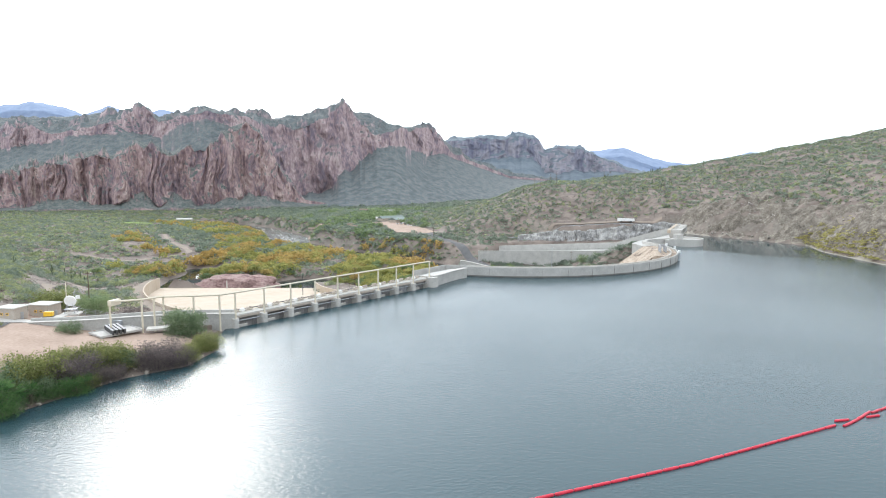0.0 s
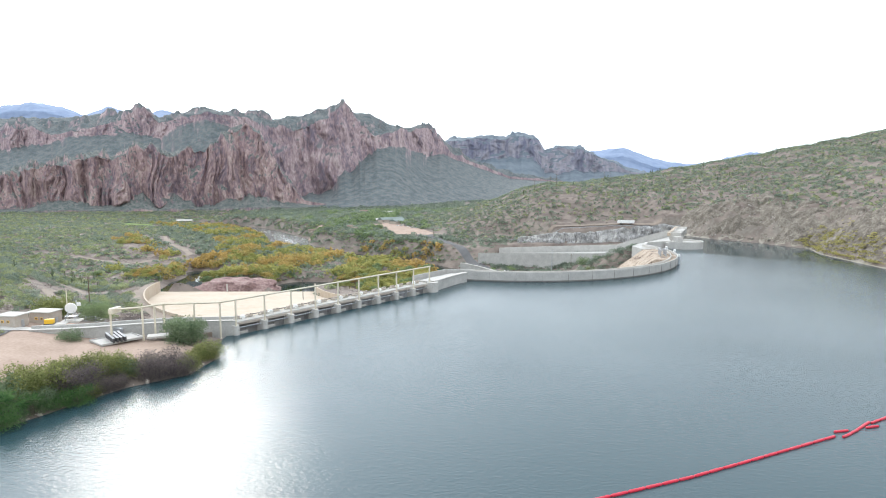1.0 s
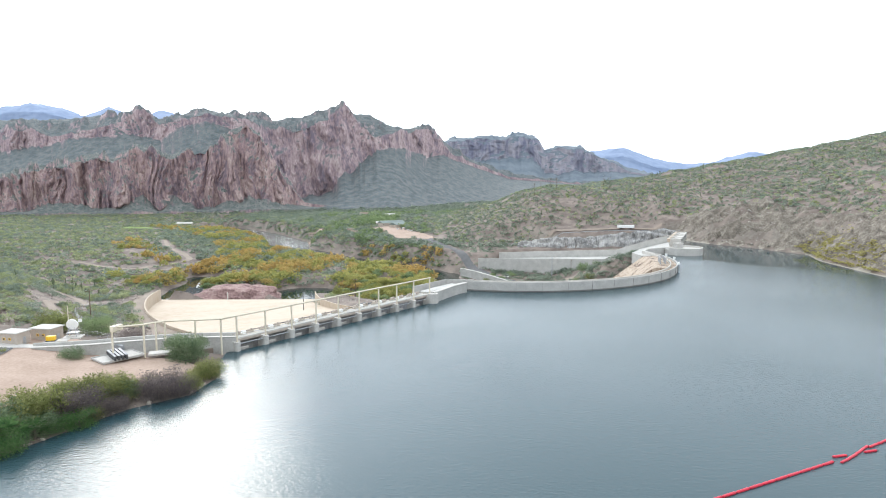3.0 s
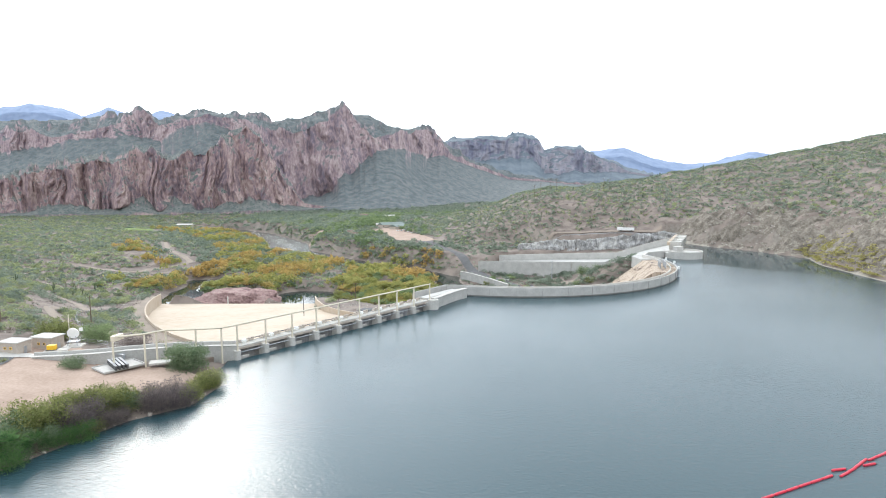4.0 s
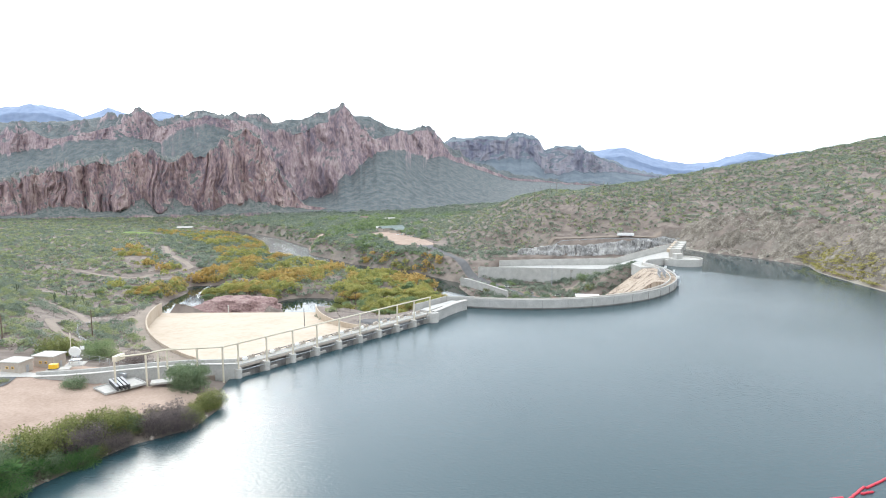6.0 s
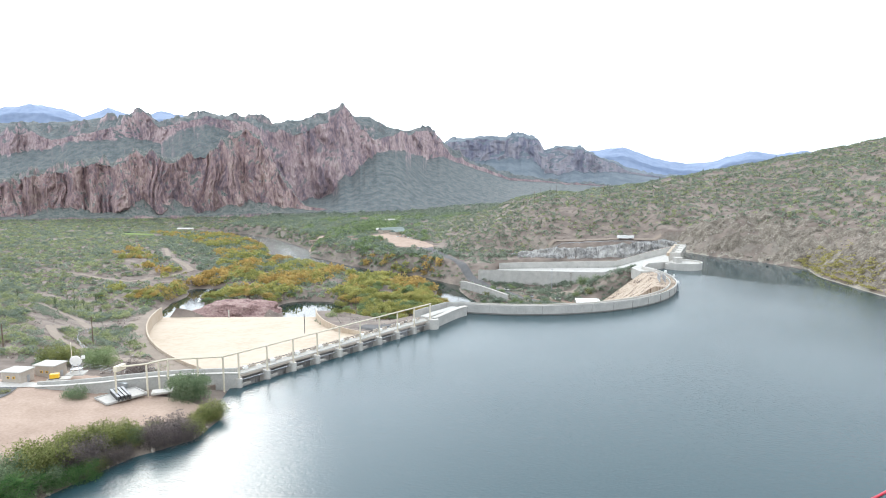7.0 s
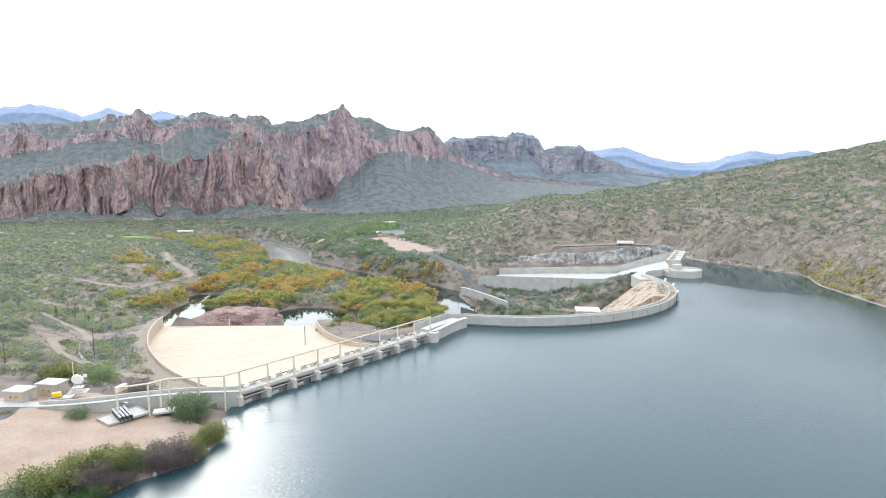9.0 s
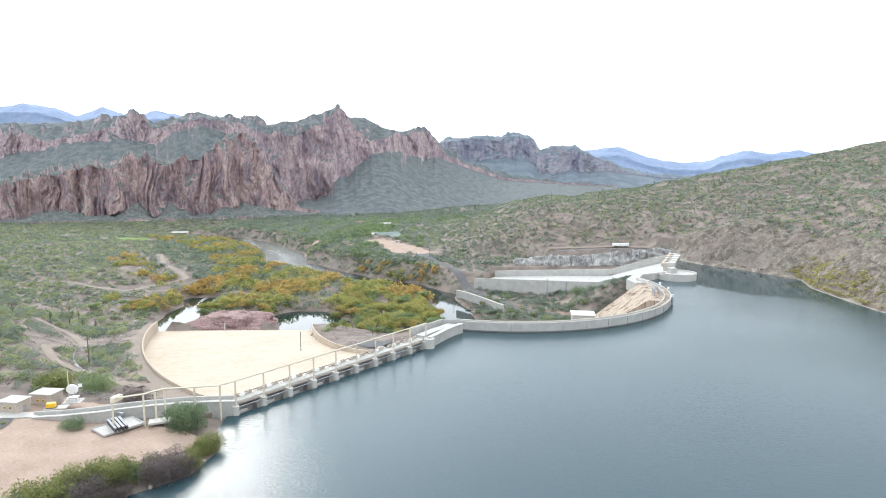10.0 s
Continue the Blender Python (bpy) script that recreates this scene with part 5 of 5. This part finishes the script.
def free(x, y):
    """Ground on which plants grow: no water, chute, road or yard."""
    ok = ~inside(x, y, LAKE_EDGE) & ~inside(x, y, MAIN_POLY) & ~inside(x, y, AUX_POLY) & (ground_z(x, y) > -29.8)
    ok &= dist(x, y, CH_L) > 5
    ok &= dist(x, y, np.array([(-88, 800), (-62, 745), (-40, 690), (-12, 652)])) > 17
    ok &= dist(x, y, np.array([(-18, 640), (-2, 596), (14, 545), (26, 505), (40, 470), (66, 415), (90, 394)])) > 4.5
    ok &= dist(x, y, np.array([(-104, 200), (-128, 215), (-152, 228), (-172, 252), (-166, 272), (-190, 300), (-230, 330)])) > 4
    ok &= dist(x, y, np.array([(-172, 780), (-160, 800)])) > 14
    ok &= dist(x, y, np.array([(-330, 520), (-270, 500), (-240, 560), (-300, 640), (-340, 720)])) > 6
    ok &= dist(x, y, np.array([(-520, 905), (-450, 912)])) > 16
    ok &= ~((x > -40) & (x < 14) & (y > 236) & (y < 275))
    ok &= ~((x > -150) & (x < -60) & (y < 182))
    ok &= np.hypot(x - 88, y - 347) > 14
    ok &= ((x + 140) / 38) ** 2 + ((y - 402) / 19) ** 2 > 1
    return ok


def sow(n, x0, x1, y0, y1, keep):
    x, y = RNG.uniform(x0, x1, n), RNG.uniform(y0, y1, n)
    m = free(x, y) & keep(x, y)
    return x[m], y[m]


def wet(x, y):
    return np.minimum(np.minimum(dist(x, y, RIVER_LINE) + 4 * (1 - ss((y - 520) / 40)) - 6 * ss((y - 620) / 60), dist(x, y, POOLS)), dist(x, y, POOL_LEG) + 8)


hillside = lambda x, y: inside(x, y, RIGHT)
patch = lambda x, y, s: rolling(x + 300, y, s, 3)

WEED = leaf("yellow_weeds", [(0.12, 0.11, 0.045), (0.19, 0.175, 0.07), (0.24, 0.215, 0.095)], 0.1)
# scrub of the left plain, two tones
x, y = sow(52000, -1000, -60, 182, 1300, lambda x, y: (wet(x, y) > 25) & (patch(x, y, 90) > np.where(y < 420, -0.34, -0.75)) & ~(inside(x, y, GRAVEL) & (patch(x, y, 35) < 0.15)) & (x > -0.95 * y - 60))
tone = RNG.rand(len(x)) + 0.25 * patch(x, y, 140)
for lo, hi, m, lab, sd in ((-9, 0.55, SCRUB, "grey-green desert scrub covering the valley floor", 1), (0.55, 9, OLIVE, "yellow-green desert brush on the valley floor", 2)):
    s = (tone >= lo) & (tone < hi)
    a = s & (y < 400)
    b = s & (y >= 400)
    scatter("scrub", x[a], y[a], RNG.uniform(1.2, 3.0, a.sum()), 0.85, m, lab, "scrub", 150, 0.17, sd)
    scatter("scrub", x[b], y[b], RNG.uniform(0.9, 1.75, b.sum()) ** 2, 0.85, m, lab, "scrub", 19, 0.47, sd + 20)
# low brush everywhere on the plain
x, y = sow(17000, -560, -60, 182, 800, lambda x, y: x > -0.95 * y - 60)
scatter("low_brush", x, y, RNG.uniform(0.45, 1.1, len(x)), 0.7, TWIG, "dry grey low brush and weeds", "brush", 14, 0.42, 3)
# valley beyond the river
x, y = sow(12000, -420, 330, 560, 1500, lambda x, y: ~hillside(x, y) & (wet(x, y) > 10) & (x > -0.4 * y - 60))
scatter("valley_trees", x, y, RNG.uniform(1.8, 4.2, len(x)), 0.9, SCRUB, "grey-green mesquite woods on the valley floor", "trees", 26, 0.42, 4)
x, y = sow(900, -80, 80, 470, 660, lambda x, y: wet(x, y) > 18)
scatter("bank_scrub", x, y, RNG.uniform(0.9, 2.3, len(x)), 0.85, SCRUB, "grey-green scrub on the far river bank", "scrub", 60, 0.27, 15)
x, y = sow(260, -95, 0, 540, 640, lambda x, y: (wet(x, y) > 17) & (wet(x, y) < 40))
scatter("bank_reeds", x, y, RNG.uniform(1.2, 2.6, len(x)), 0.8, GREEN, "bright green reeds at the river's edge", "reeds", 60, 0.27, 16)
x, y = sow(2500, -220, 60, 640, 1350, lambda x, y: ~hillside(x, y) & (wet(x, y) > 14) & (patch(x, y, 120) > 0.0))
scatter("valley_trees", x, y, RNG.uniform(2.2, 4.8, len(x)), 1.0, GREEN, "greener trees round the ranch", "trees", 36, 0.38, 5)
x, y = sow(6000, -900, 900, 1280, 2300, lambda x, y: x > -0.6 * y)
scatter("valley_trees", x, y, RNG.uniform(3.0, 7.0, len(x)), 0.8, SCRUB, "grey-green woods below the cliffs", "trees", 18, 0.5, 17)
# hillside
x, y = sow(56000, -30, 900, 280, 1080, lambda x, y: hillside(x, y) & (dist(x, y, TOE) > np.where(y < 560, 26, 3)) & (patch(x, y, 60) > -0.6))
h = len(x) * 11 // 20
x, y = x[:int(len(x) * 0.8)], y[:int(len(y) * 0.8)]
scatter("hill_scrub", x[:h], y[:h], RNG.uniform(0.9, 1.5, h) ** 2, 1.0, SCRUB, "grey-green bushes dotted over the stony hill", "scrub", 19, 0.47, 6)
scatter("hill_scrub", x[h:], y[h:], RNG.uniform(0.8, 1.48, len(x) - h) ** 2, 1.0, OLIVE, "yellow-green palo verde bushes on the hill", "scrub", 19, 0.47, 7)
x, y = sow(1500, 200, 300, 180, 400, lambda x, y: hillside(x, y) & (dist(x, y, TOE) < 20))
scatter("shore_brush", x, y, RNG.uniform(0.6, 1.5, len(x)), 0.7, WEED, "yellow-green weeds on the rubble bank", "brush", 24, 0.36, 14, -0.2)
x, y = sow(3600, 205, 300, 300, 408, lambda x, y: hillside(x, y) & (dist(x, y, TOE) < 11) & (patch(x, y, 50) > -0.25))
scatter("shore_weeds", x, y, RNG.uniform(0.7, 1.7, len(x)), 0.8, WEED, "yellow-green weeds crowding the water's edge", "weeds", 24, 0.4, 18, -1.4)
x, y = sow(110, -125, -70, 835, 960, lambda x, y: ~hillside(x, y))
scatter("ranch_trees", x, y, RNG.uniform(3.0, 5.5, len(x)), 1.1, GREEN, "green shade trees round the ranch houses", "trees", 60, 0.3, 19)
x, y = sow(12000, 0, 700, 280, 900, lambda x, y: hillside(x, y) & (dist(x, y, TOE) > 8))
scatter("hill_brush", x, y, RNG.uniform(0.5, 1.2, len(x)), 0.7, TWIG, "dry brush between stones on the hill", "brush", 8, 0.6, 8)
# between dam and ridge
x, y = sow(1900, 10, 150, 330, 520, lambda x, y: ~hillside(x, y) & (wet(x, y) > 16))
scatter("slope_brush", x, y, RNG.uniform(0.6, 1.0, len(x)) ** 3 * 3.4, 0.85, SCRUB, "brush on the slope behind the dam", "brush", 110, 0.2, 9)
# reeds and low willows on the banks
x, y = sow(6000, -420, 20, 352, 960, lambda x, y: (wet(x, y) > 17) & (wet(x, y) < 34) & (dist(x, y, POOLS) > 26))
scatter("bank_willows", x, y, RNG.uniform(1.0, 2.4, len(x)), 1.1, GREEN, "green willows and reeds along the banks", "willows", 30, 0.4, 10)


def tree(label, leaf_mat, height, radius, seed, group):
    t = thing("tree", (0, 0, 0), label, "tree", group)
    r = np.random.RandomState(seed)
    bm = bmesh.new()
    rod(bm, (0, 0, -0.6), (0.2, 0.1, height * 0.5), 0.28, 7, 0.15)
    tips = []
    for k in range(6):
        a = k * 1.05 + r.rand()
        tip = Vector((math.cos(a) * radius * 0.6, math.sin(a) * radius * 0.6, height * (0.5 + 0.3 * r.rand())))
        rod(bm, (0.15, 0.08, height * (0.25 + 0.06 * k / 2)), tip, 0.12, 5, 0.04)
        tips.append(tip)
    part("trunk", bm, BARK, t)
    tips += [Vector((0, 0, height * 0.78)), Vector((radius * 0.2, -radius * 0.1, height * 0.62))]
    pts = []
    for j, tip in enumerate(tips):
        q = tuft(150, seed * 20 + j, 0.15, 0.9, 0.3, 0)
        s = radius * (0.42 + 0.2 * r.rand())
        pts.append(np.array(tip)[None] + (q - np.array((0, 0, 0.4))) * s)
    pts = np.concatenate(pts)
    pts[:, 2] = np.maximum(pts[:, 2], 0.3)
    crown = grid_mesh("crown", pts, np.arange(len(pts)).reshape(-1, 3), leaf_mat, smooth=False)
    crown.parent = t
    return t


AUTUMN = leaf("olive_gold_leaves", [(0.08, 0.09, 0.032), (0.155, 0.158, 0.056), (0.225, 0.198, 0.075)], 0.04)
RUST = leaf("rust_orange_leaves", [(0.14, 0.098, 0.038), (0.21, 0.15, 0.055), (0.265, 0.19, 0.075)], 0.04)
kinds = []
for k, (lm, lab) in enumerate(((GOLD, "cottonwood with golden autumn leaves on the river bank"), (AUTUMN, "willow with olive-gold leaves on the river bank"), (GREEN, "willow with fresh green leaves on the river bank"),
                               (AUTUMN, "broad olive-gold willow beside the pool"), (RUST, "small tree with rust-orange autumn leaves"))):
    kinds.append((tree(lab, lm, (7.0, 7.5, 6.5, 6, 5)[k], (4.2, 4.6, 4.2, 4.8, 3.4)[k], 30 + k, "riparian trees"), k))


def grove(x, y):
    d = wet(x, y)
    near = (d > 16) & (d < 75) & (x < 0) & (y > 355) & ((y > 420) | (x > -60))
    island = (x > -190) & (x < -10) & (y > 415) & (y < 600) & (d > 12)
    tongue = dist(x, y, np.array([(-480, 1010), (-352, 880), (-250, 740), (-200, 640), (-195, 540), (-205, 500)])) < 36
    tongue |= (dist(x, y, np.array([(-372, 690), (-300, 590), (-255, 540)])) < 17) & (patch(x, y, 40) > 0.0)
    bar = inside(x, y, GRAVEL) & (d > 40)
    tongue &= ~bar | (dist(x, y, np.array([(-372, 690), (-300, 590), (-255, 540)])) < 17)
    gap = (patch(x, y, 60) > -0.12)
    east = x - np.interp(y, RIVER_LINE[:, 1], RIVER_LINE[:, 0])
    return ((near & ~bar) | island | tongue) & ((east < 0) | ((d < 30) & (y < 640))) & gap & (d > 17) & (dist(x, y, POOLS) > 24) & (x < 5)


x, y = sow(16000, -480, 0, 352, 960, grove)
order = np.argsort(y)
x, y = x[order], y[order]
near_n = 0
used = set()
rest = []
for px_, py_ in zip(x, y):
    cell = (int(px_ // 4.6), int(py_ // 4.6))
    if cell in used:
        continue
    used.add(cell)
    if near_n < 150:
        tone = patch(px_ * 1.0, py_, 45) + 0.5 * random.random()
        k = 2 if tone < -0.1 else 1 if tone < 0.25 else 3 if tone < 0.5 else 0 if tone < 0.75 else 4
        if px_ > -60 and k in (0, 4) and random.random() < 0.5:
            k = 1
        m = pose(px_, py_, float(ground_z(px_, py_)) - 0.2, 0, 0, random.uniform(0, 360)) @ Matrix.Scale(random.uniform(0.45, 1.25), 4)
        o = copy_thing(kinds[k][0], m)
        near_n += 1
    else:
        rest.append((px_, py_))
spots_ = [(x_, y_) for x_, y_ in zip(RNG.uniform(-62, -2, 120), RNG.uniform(318, 400, 120)) if -29 < float(ground_z(x_, y_)) < -9][:42]
spots_ += [(x_, y_) for x_, y_ in zip(RNG.uniform(26, 58, 60), RNG.uniform(372, 470, 60)) if -29 < float(ground_z(x_, y_)) < -12 and float(dist(x_, y_, np.array([(26, 505), (40, 470), (52, 446), (66, 415)]))) > 6][:18]
spots_ += [(x_, y_) for x_, y_ in zip(RNG.uniform(-62, 4, 260), RNG.uniform(376, 476, 260)) if -29.6 < float(ground_z(x_, y_)) < -12 and float(dist(x_, y_, POOLS)) > 24][:78]
for px_, py_ in spots_:
    k = random.choice((1, 2, 2, 3)) if px_ < 0 else 2
    copy_thing(kinds[k][0], pose(px_, py_, float(ground_z(px_, py_)) - 0.2, 0, 0, random.uniform(0, 360)) @ Matrix.Scale(random.uniform(0.5, 1.0) * (1 if px_ < 0 else 0.7), 4))
for t, k in kinds:
    at = ((-60, 372), (-48, 380), (-30, 372), (-75, 425), (-215, 430))[k]
    t.matrix_basis = pose(*at, float(ground_z(*at)) - 0.2)
rest = np.array(rest)
tone = patch(rest[:, 0], rest[:, 1], 80) + RNG.uniform(0, 0.5, len(rest))
for lo, hi, m, lab in ((-9, 0.28, AUTUMN, "olive-gold willows along the river"), (0.28, 0.62, GOLD, "golden cottonwoods along the river"), (0.62, 9, RUST, "rust-orange autumn trees along the river")):
    s = (tone >= lo) & (tone < hi)
    scatter("riverside_trees", rest[s, 0], rest[s, 1], RNG.uniform(1.25, 2.2, s.sum()) ** 2, 1.15, m, lab, "trees", 60, 0.3, 12)


# shore bushes of the near bank
def bush(at, r, tall, leaf_mat, label, seed, n=900, bare=False):
    b = thing("bush", (*at, float(ground_z(*at)) - 0.1), label, "bush", "lakeshore bushes")
    rr = np.random.RandomState(seed)
    tips = []
    for k in range(9):
        a = k * 0.7 + rr.rand() * 0.5
        tip = Vector((math.cos(a) * r * 0.65, math.sin(a) * r * 0.65, tall * (0.45 + 0.35 * rr.rand())))
        part("stem", rod(bmesh.new(), (math.cos(a) * 0.2, math.sin(a) * 0.2, 0), tip, 0.09, 5, 0.03), BARK, b)
        tips.append(tip)
    pts = []
    low = [Vector((math.cos(a) * r * 0.6, math.sin(a) * r * 0.6, tall * 0.16)) for a in np.linspace(0.3, 6.0, 7)]
    for j, tip in enumerate(tips + low + [Vector((0, 0, tall * 0.6)), Vector((r * 0.3, 0, tall * 0.35)), Vector((-r * 0.3, -r * 0.2, tall * 0.35))]):
        q = tuft(n // 5, seed * 15 + j, 0.075 if not bare else 0.06, 1.0, 0.1, 0)
        pts.append(np.array(tip)[None] + (q - np.array((0, 0, 0.45))) * r * (0.4 + 0.2 * rr.rand()))
    pts = np.concatenate(pts)
    pts[:, 2] = np.maximum(pts[:, 2], 0.05)
    crown = grid_mesh("foliage", pts, np.arange(len(pts)).reshape(-1, 3), leaf_mat, smooth=False)
    crown.parent = b
    return b


BANK_OLIVE = leaf("olive_bank_leaves", [(0.035, 0.042, 0.016), (0.085, 0.095, 0.036), (0.15, 0.15, 0.06)], 0.3, 2.5)
BANK_GREY = leaf("grey_willow_leaves", [(0.03, 0.046, 0.026), (0.075, 0.1, 0.058), (0.125, 0.15, 0.088)], 0.3, 2.5)
BANK_TWIG = leaf("dark_bare_twigs", [(0.03, 0.026, 0.028), (0.07, 0.06, 0.058), (0.12, 0.1, 0.088)], 0.3, 2.5)
bush((-70.5, 158.5), 5.7, 6.4, BANK_GREY, "large rounded green bush at the water's edge", 1, 2600)
bush((-59.5, 146.0), 3.9, 4.1, BANK_OLIVE, "yellow-green bush on the point", 2, 1500)
bush((-61.0, 142.0), 3.1, 2.7, BANK_OLIVE, "low yellow-green bush at the waterline", 3, 1200)
bush((-64.5, 131.5), 5.5, 5.3, BANK_TWIG, "grey leafless bush overhanging the water", 4, 2600, True)
bush((-61.0, 133.0), 3.6, 3.2, BANK_TWIG, "grey twiggy bush at the waterline", 5, 1600, True)
bush((-74.0, 127.0), 5.2, 5.9, BANK_OLIVE, "tall olive bush on the bank", 6, 2000)
bush((-76.0, 118.5), 5.2, 6.2, BANK_TWIG, "brownish bare bush on the bank", 7, 2200, True)
bush((-73.5, 115.0), 3.1, 4.1, DEEP, "dark green leafy bush at the waterline", 8, 1400)
bush((-82.5, 115.5), 6.0, 6.2, BANK_OLIVE, "olive-green bush on the bank", 9, 2200)
bush((-86.0, 108.5), 5.2, 5.4, BANK_GREY, "grey-green bush on the bank", 10, 2000)
bush((-90.0, 96.5), 5.7, 5.9, BANK_OLIVE, "yellow-green bush above the shore", 12, 2000)
bush((-99.0, 102.5), 4.7, 4.6, BANK_OLIVE, "yellowish bush on the dirt bank", 13, 1600)
bush((-80.0, 102.5), 3.9, 3.5, DEEP, "dark green shrub below the palms", 14, 1500)
bush((-100.5, 155.5), 3.4, 3.0, BANK_GREY, "rounded grey-green bush beside the wall", 15, 1200)
bush((-117.5, 152.5), 1.8, 1.4, BANK_OLIVE, "small yellow-flowered shrub by the drive", 16, 500)
bush((-70.0, 137.0), 2.3, 1.9, BANK_OLIVE, "small dry shrub on the bank edge", 17, 700)
bush((-91.0, 190.0), 5.5, 5.4, BANK_OLIVE, "yellow-green bush behind the gantry", 18, 1800)
bush((-98.0, 184.0), 4.4, 4.3, BANK_TWIG, "brown twiggy bush behind the gantry", 19, 1500, True)
bush((-85.0, 192.0), 3.9, 4.1, BANK_GREY, "green bush beside the chute wall", 20, 1500)
bush((-126.0, 188.0), 5.9, 5.4, BANK_OLIVE, "yellow-green bush behind the sheds", 21, 1800)
bush((-115.0, 192.0), 5.2, 5.7, GREEN, "green bush behind the dirt pad", 22, 1800)

bush((-61.5, 137.0), 2.6, 2.2, BANK_OLIVE, "low olive bush at the waterline", 23, 1400)
bush((-71.0, 122.5), 3.2, 3.0, BANK_TWIG, "bare brown bush leaning over the water", 24, 1800, True)
bush((-80.0, 124.0), 4.6, 5.4, BANK_OLIVE, "tall yellow-green bush on the bank", 25, 2200)
bush((-78.5, 110.5), 3.4, 4.0, BANK_GREY, "grey-green bush at the waterline", 26, 1800)
bush((-88.5, 92.5), 4.4, 4.6, BANK_OLIVE, "yellow-green bush at the lake edge", 27, 2000)
bush((-72.0, 129.0), 3.8, 3.6, BANK_GREY, "dense grey-green bush on the bank", 28, 2000)
for k, (at, r_) in enumerate((((85, 378), 4.4), ((103, 430), 5.0), ((101, 402), 3.6), ((71, 404), 3.4), ((72, 384), 4.0), ((36, 366), 4.0), ((51, 358), 4.2), ((61, 426), 2.8), ((33, 438), 3.6), ((20, 368), 4.4),
                             ((28, 372), 3.8), ((44, 366), 3.0), ((110, 420), 3.4), ((94, 412), 3.2), ((64, 396), 2.6))):
    bush(at, r_, r_ * 1.15, (BANK_GREY, GREEN, BANK_OLIVE)[k % 3], ("dense grey-green bush on the slope behind the dam", "bright green bush on the slope behind the dam", "olive bush on the slope behind the dam")[k % 3], 70 + k, 1000)
# overhanging growth along the waterline
for k, (u, lm, lab) in enumerate(((0.04, BANK_OLIVE, "yellow-green growth hanging over the waterline"), (0.14, BANK_OLIVE, "olive growth at the waterline"), (0.24, BANK_TWIG, "dark twiggy growth over the water"),
                                  (0.34, BANK_TWIG, "grey tangle of twigs over the water"), (0.44, BANK_OLIVE, "olive growth hanging over the water"), (0.53, DEEP, "dark green reeds at the waterline"),
                                  (0.62, BANK_TWIG, "brown tangle of twigs at the waterline"), (0.71, DEEP, "dark green growth below the palms"), (0.8, BANK_OLIVE, "olive growth below the palms"),
                                  (0.9, BANK_GREY, "grey-green growth at the lake edge"), (0.98, BANK_OLIVE, "yellow-green growth at the lake edge"))):
    q = [np.interp(u, np.linspace(0, 1, 7), SHORE_L[2:9, j]) for j in (0, 1)]
    bush((q[0] - 1.6, q[1] + 0.6), 2.6 + 0.5 * (k % 3), 2.3 + 0.4 * (k % 2), lm, lab, 40 + k, 1300, lm is BANK_TWIG)


def palm(at, h, seed):
    p = thing("fan_palm", (*at, float(ground_z(*at)) - 0.2), "young green fan palm at the lake edge", "palm", "lakeshore palms")
    rr = np.random.RandomState(seed)
    part("trunk", rod(bmesh.new(), (0, 0, 0), (0, 0, h * 0.4), 0.35, 8, 0.28), BARK, p)
    v = []
    for k in range(46):
        a, e = k * 2.4, -0.5 + 1.9 * rr.rand()
        d = np.array((math.cos(a) * math.cos(e), math.sin(a) * math.cos(e), math.sin(e)))
        s = np.cross(d, (0, 0, 1.0))
        s /= np.linalg.norm(s)
        base, ln = np.array((0, 0, h * 0.45)), h * (0.45 + 0.15 * rr.rand())
        tip = base + d * ln
        for j in range(7):
            w = (j - 3) / 3
            q = base + d * ln * 0.5
            r_ = d * (1 - 0.35 * abs(w)) + s * w * 0.7
            v += [q, q + r_ * ln * 0.55 + np.array((0, 0, -0.12 * ln * abs(w))), q + r_ * ln * 0.3 + s * 0.09 + d * 0.05]
        v += [base, q + s * 0.05, q - s * 0.05]
    v = np.array(v)
    v[:, 2] = np.maximum(v[:, 2], 0.1)
    f = grid_mesh("fronds", v, np.arange(len(v)).reshape(-1, 3), DEEP, smooth=False)
    f.parent = p


palm((-80.5, 105.2), 6.8, 1)
palm((-78.2, 108.5), 5.0, 2)
palm((-82.5, 101.5), 5.6, 3)

# saguaros on the hill and the plain
CACTUS = mat("saguaro_skin", [(0.07, 0.1, 0.05), (0.12, 0.15, 0.08)], 1.5, 0.8)
sag = None
x, y = sow(300, 60, 560, 540, 900, lambda x, y: hillside(x, y) & (dist(x, y, TOE) > 30))
x2, y2 = sow(60, -260, -150, 280, 420, lambda x, y: wet(x, y) > 30)
for px_, py_ in list(zip(x, y))[:70] + list(zip(x2, y2))[:12]:
    m = pose(px_, py_, float(ground_z(px_, py_)) - 0.2, 0, 0, random.uniform(0, 360))
    if sag is None:
        sag = thing("saguaro", (0, 0, 0), "tall ribbed green saguaro cactus with arms", "cactus", "saguaros")
        part("column", rod(bmesh.new(), (0, 0, 0), (0, 0, 6), 0.32, 10, 0.24), CACTUS, sag)
        for s, z in ((1, 2.6), (-1, 3.2)):
            bm = rod(bmesh.new(), (0, 0, z), (s * 0.9, 0, z + 0.3), 0.18, 8)
            rod(bm, (s * 0.9, 0, z + 0.2), (s * 0.95, 0, z + 2.0), 0.19, 8, 0.15)
            part("arm", bm, CACTUS, sag)
        sag.matrix_basis = m
    else:
        copy_thing(sag, m @ Matrix.Scale(random.uniform(0.6, 1.1), 4))
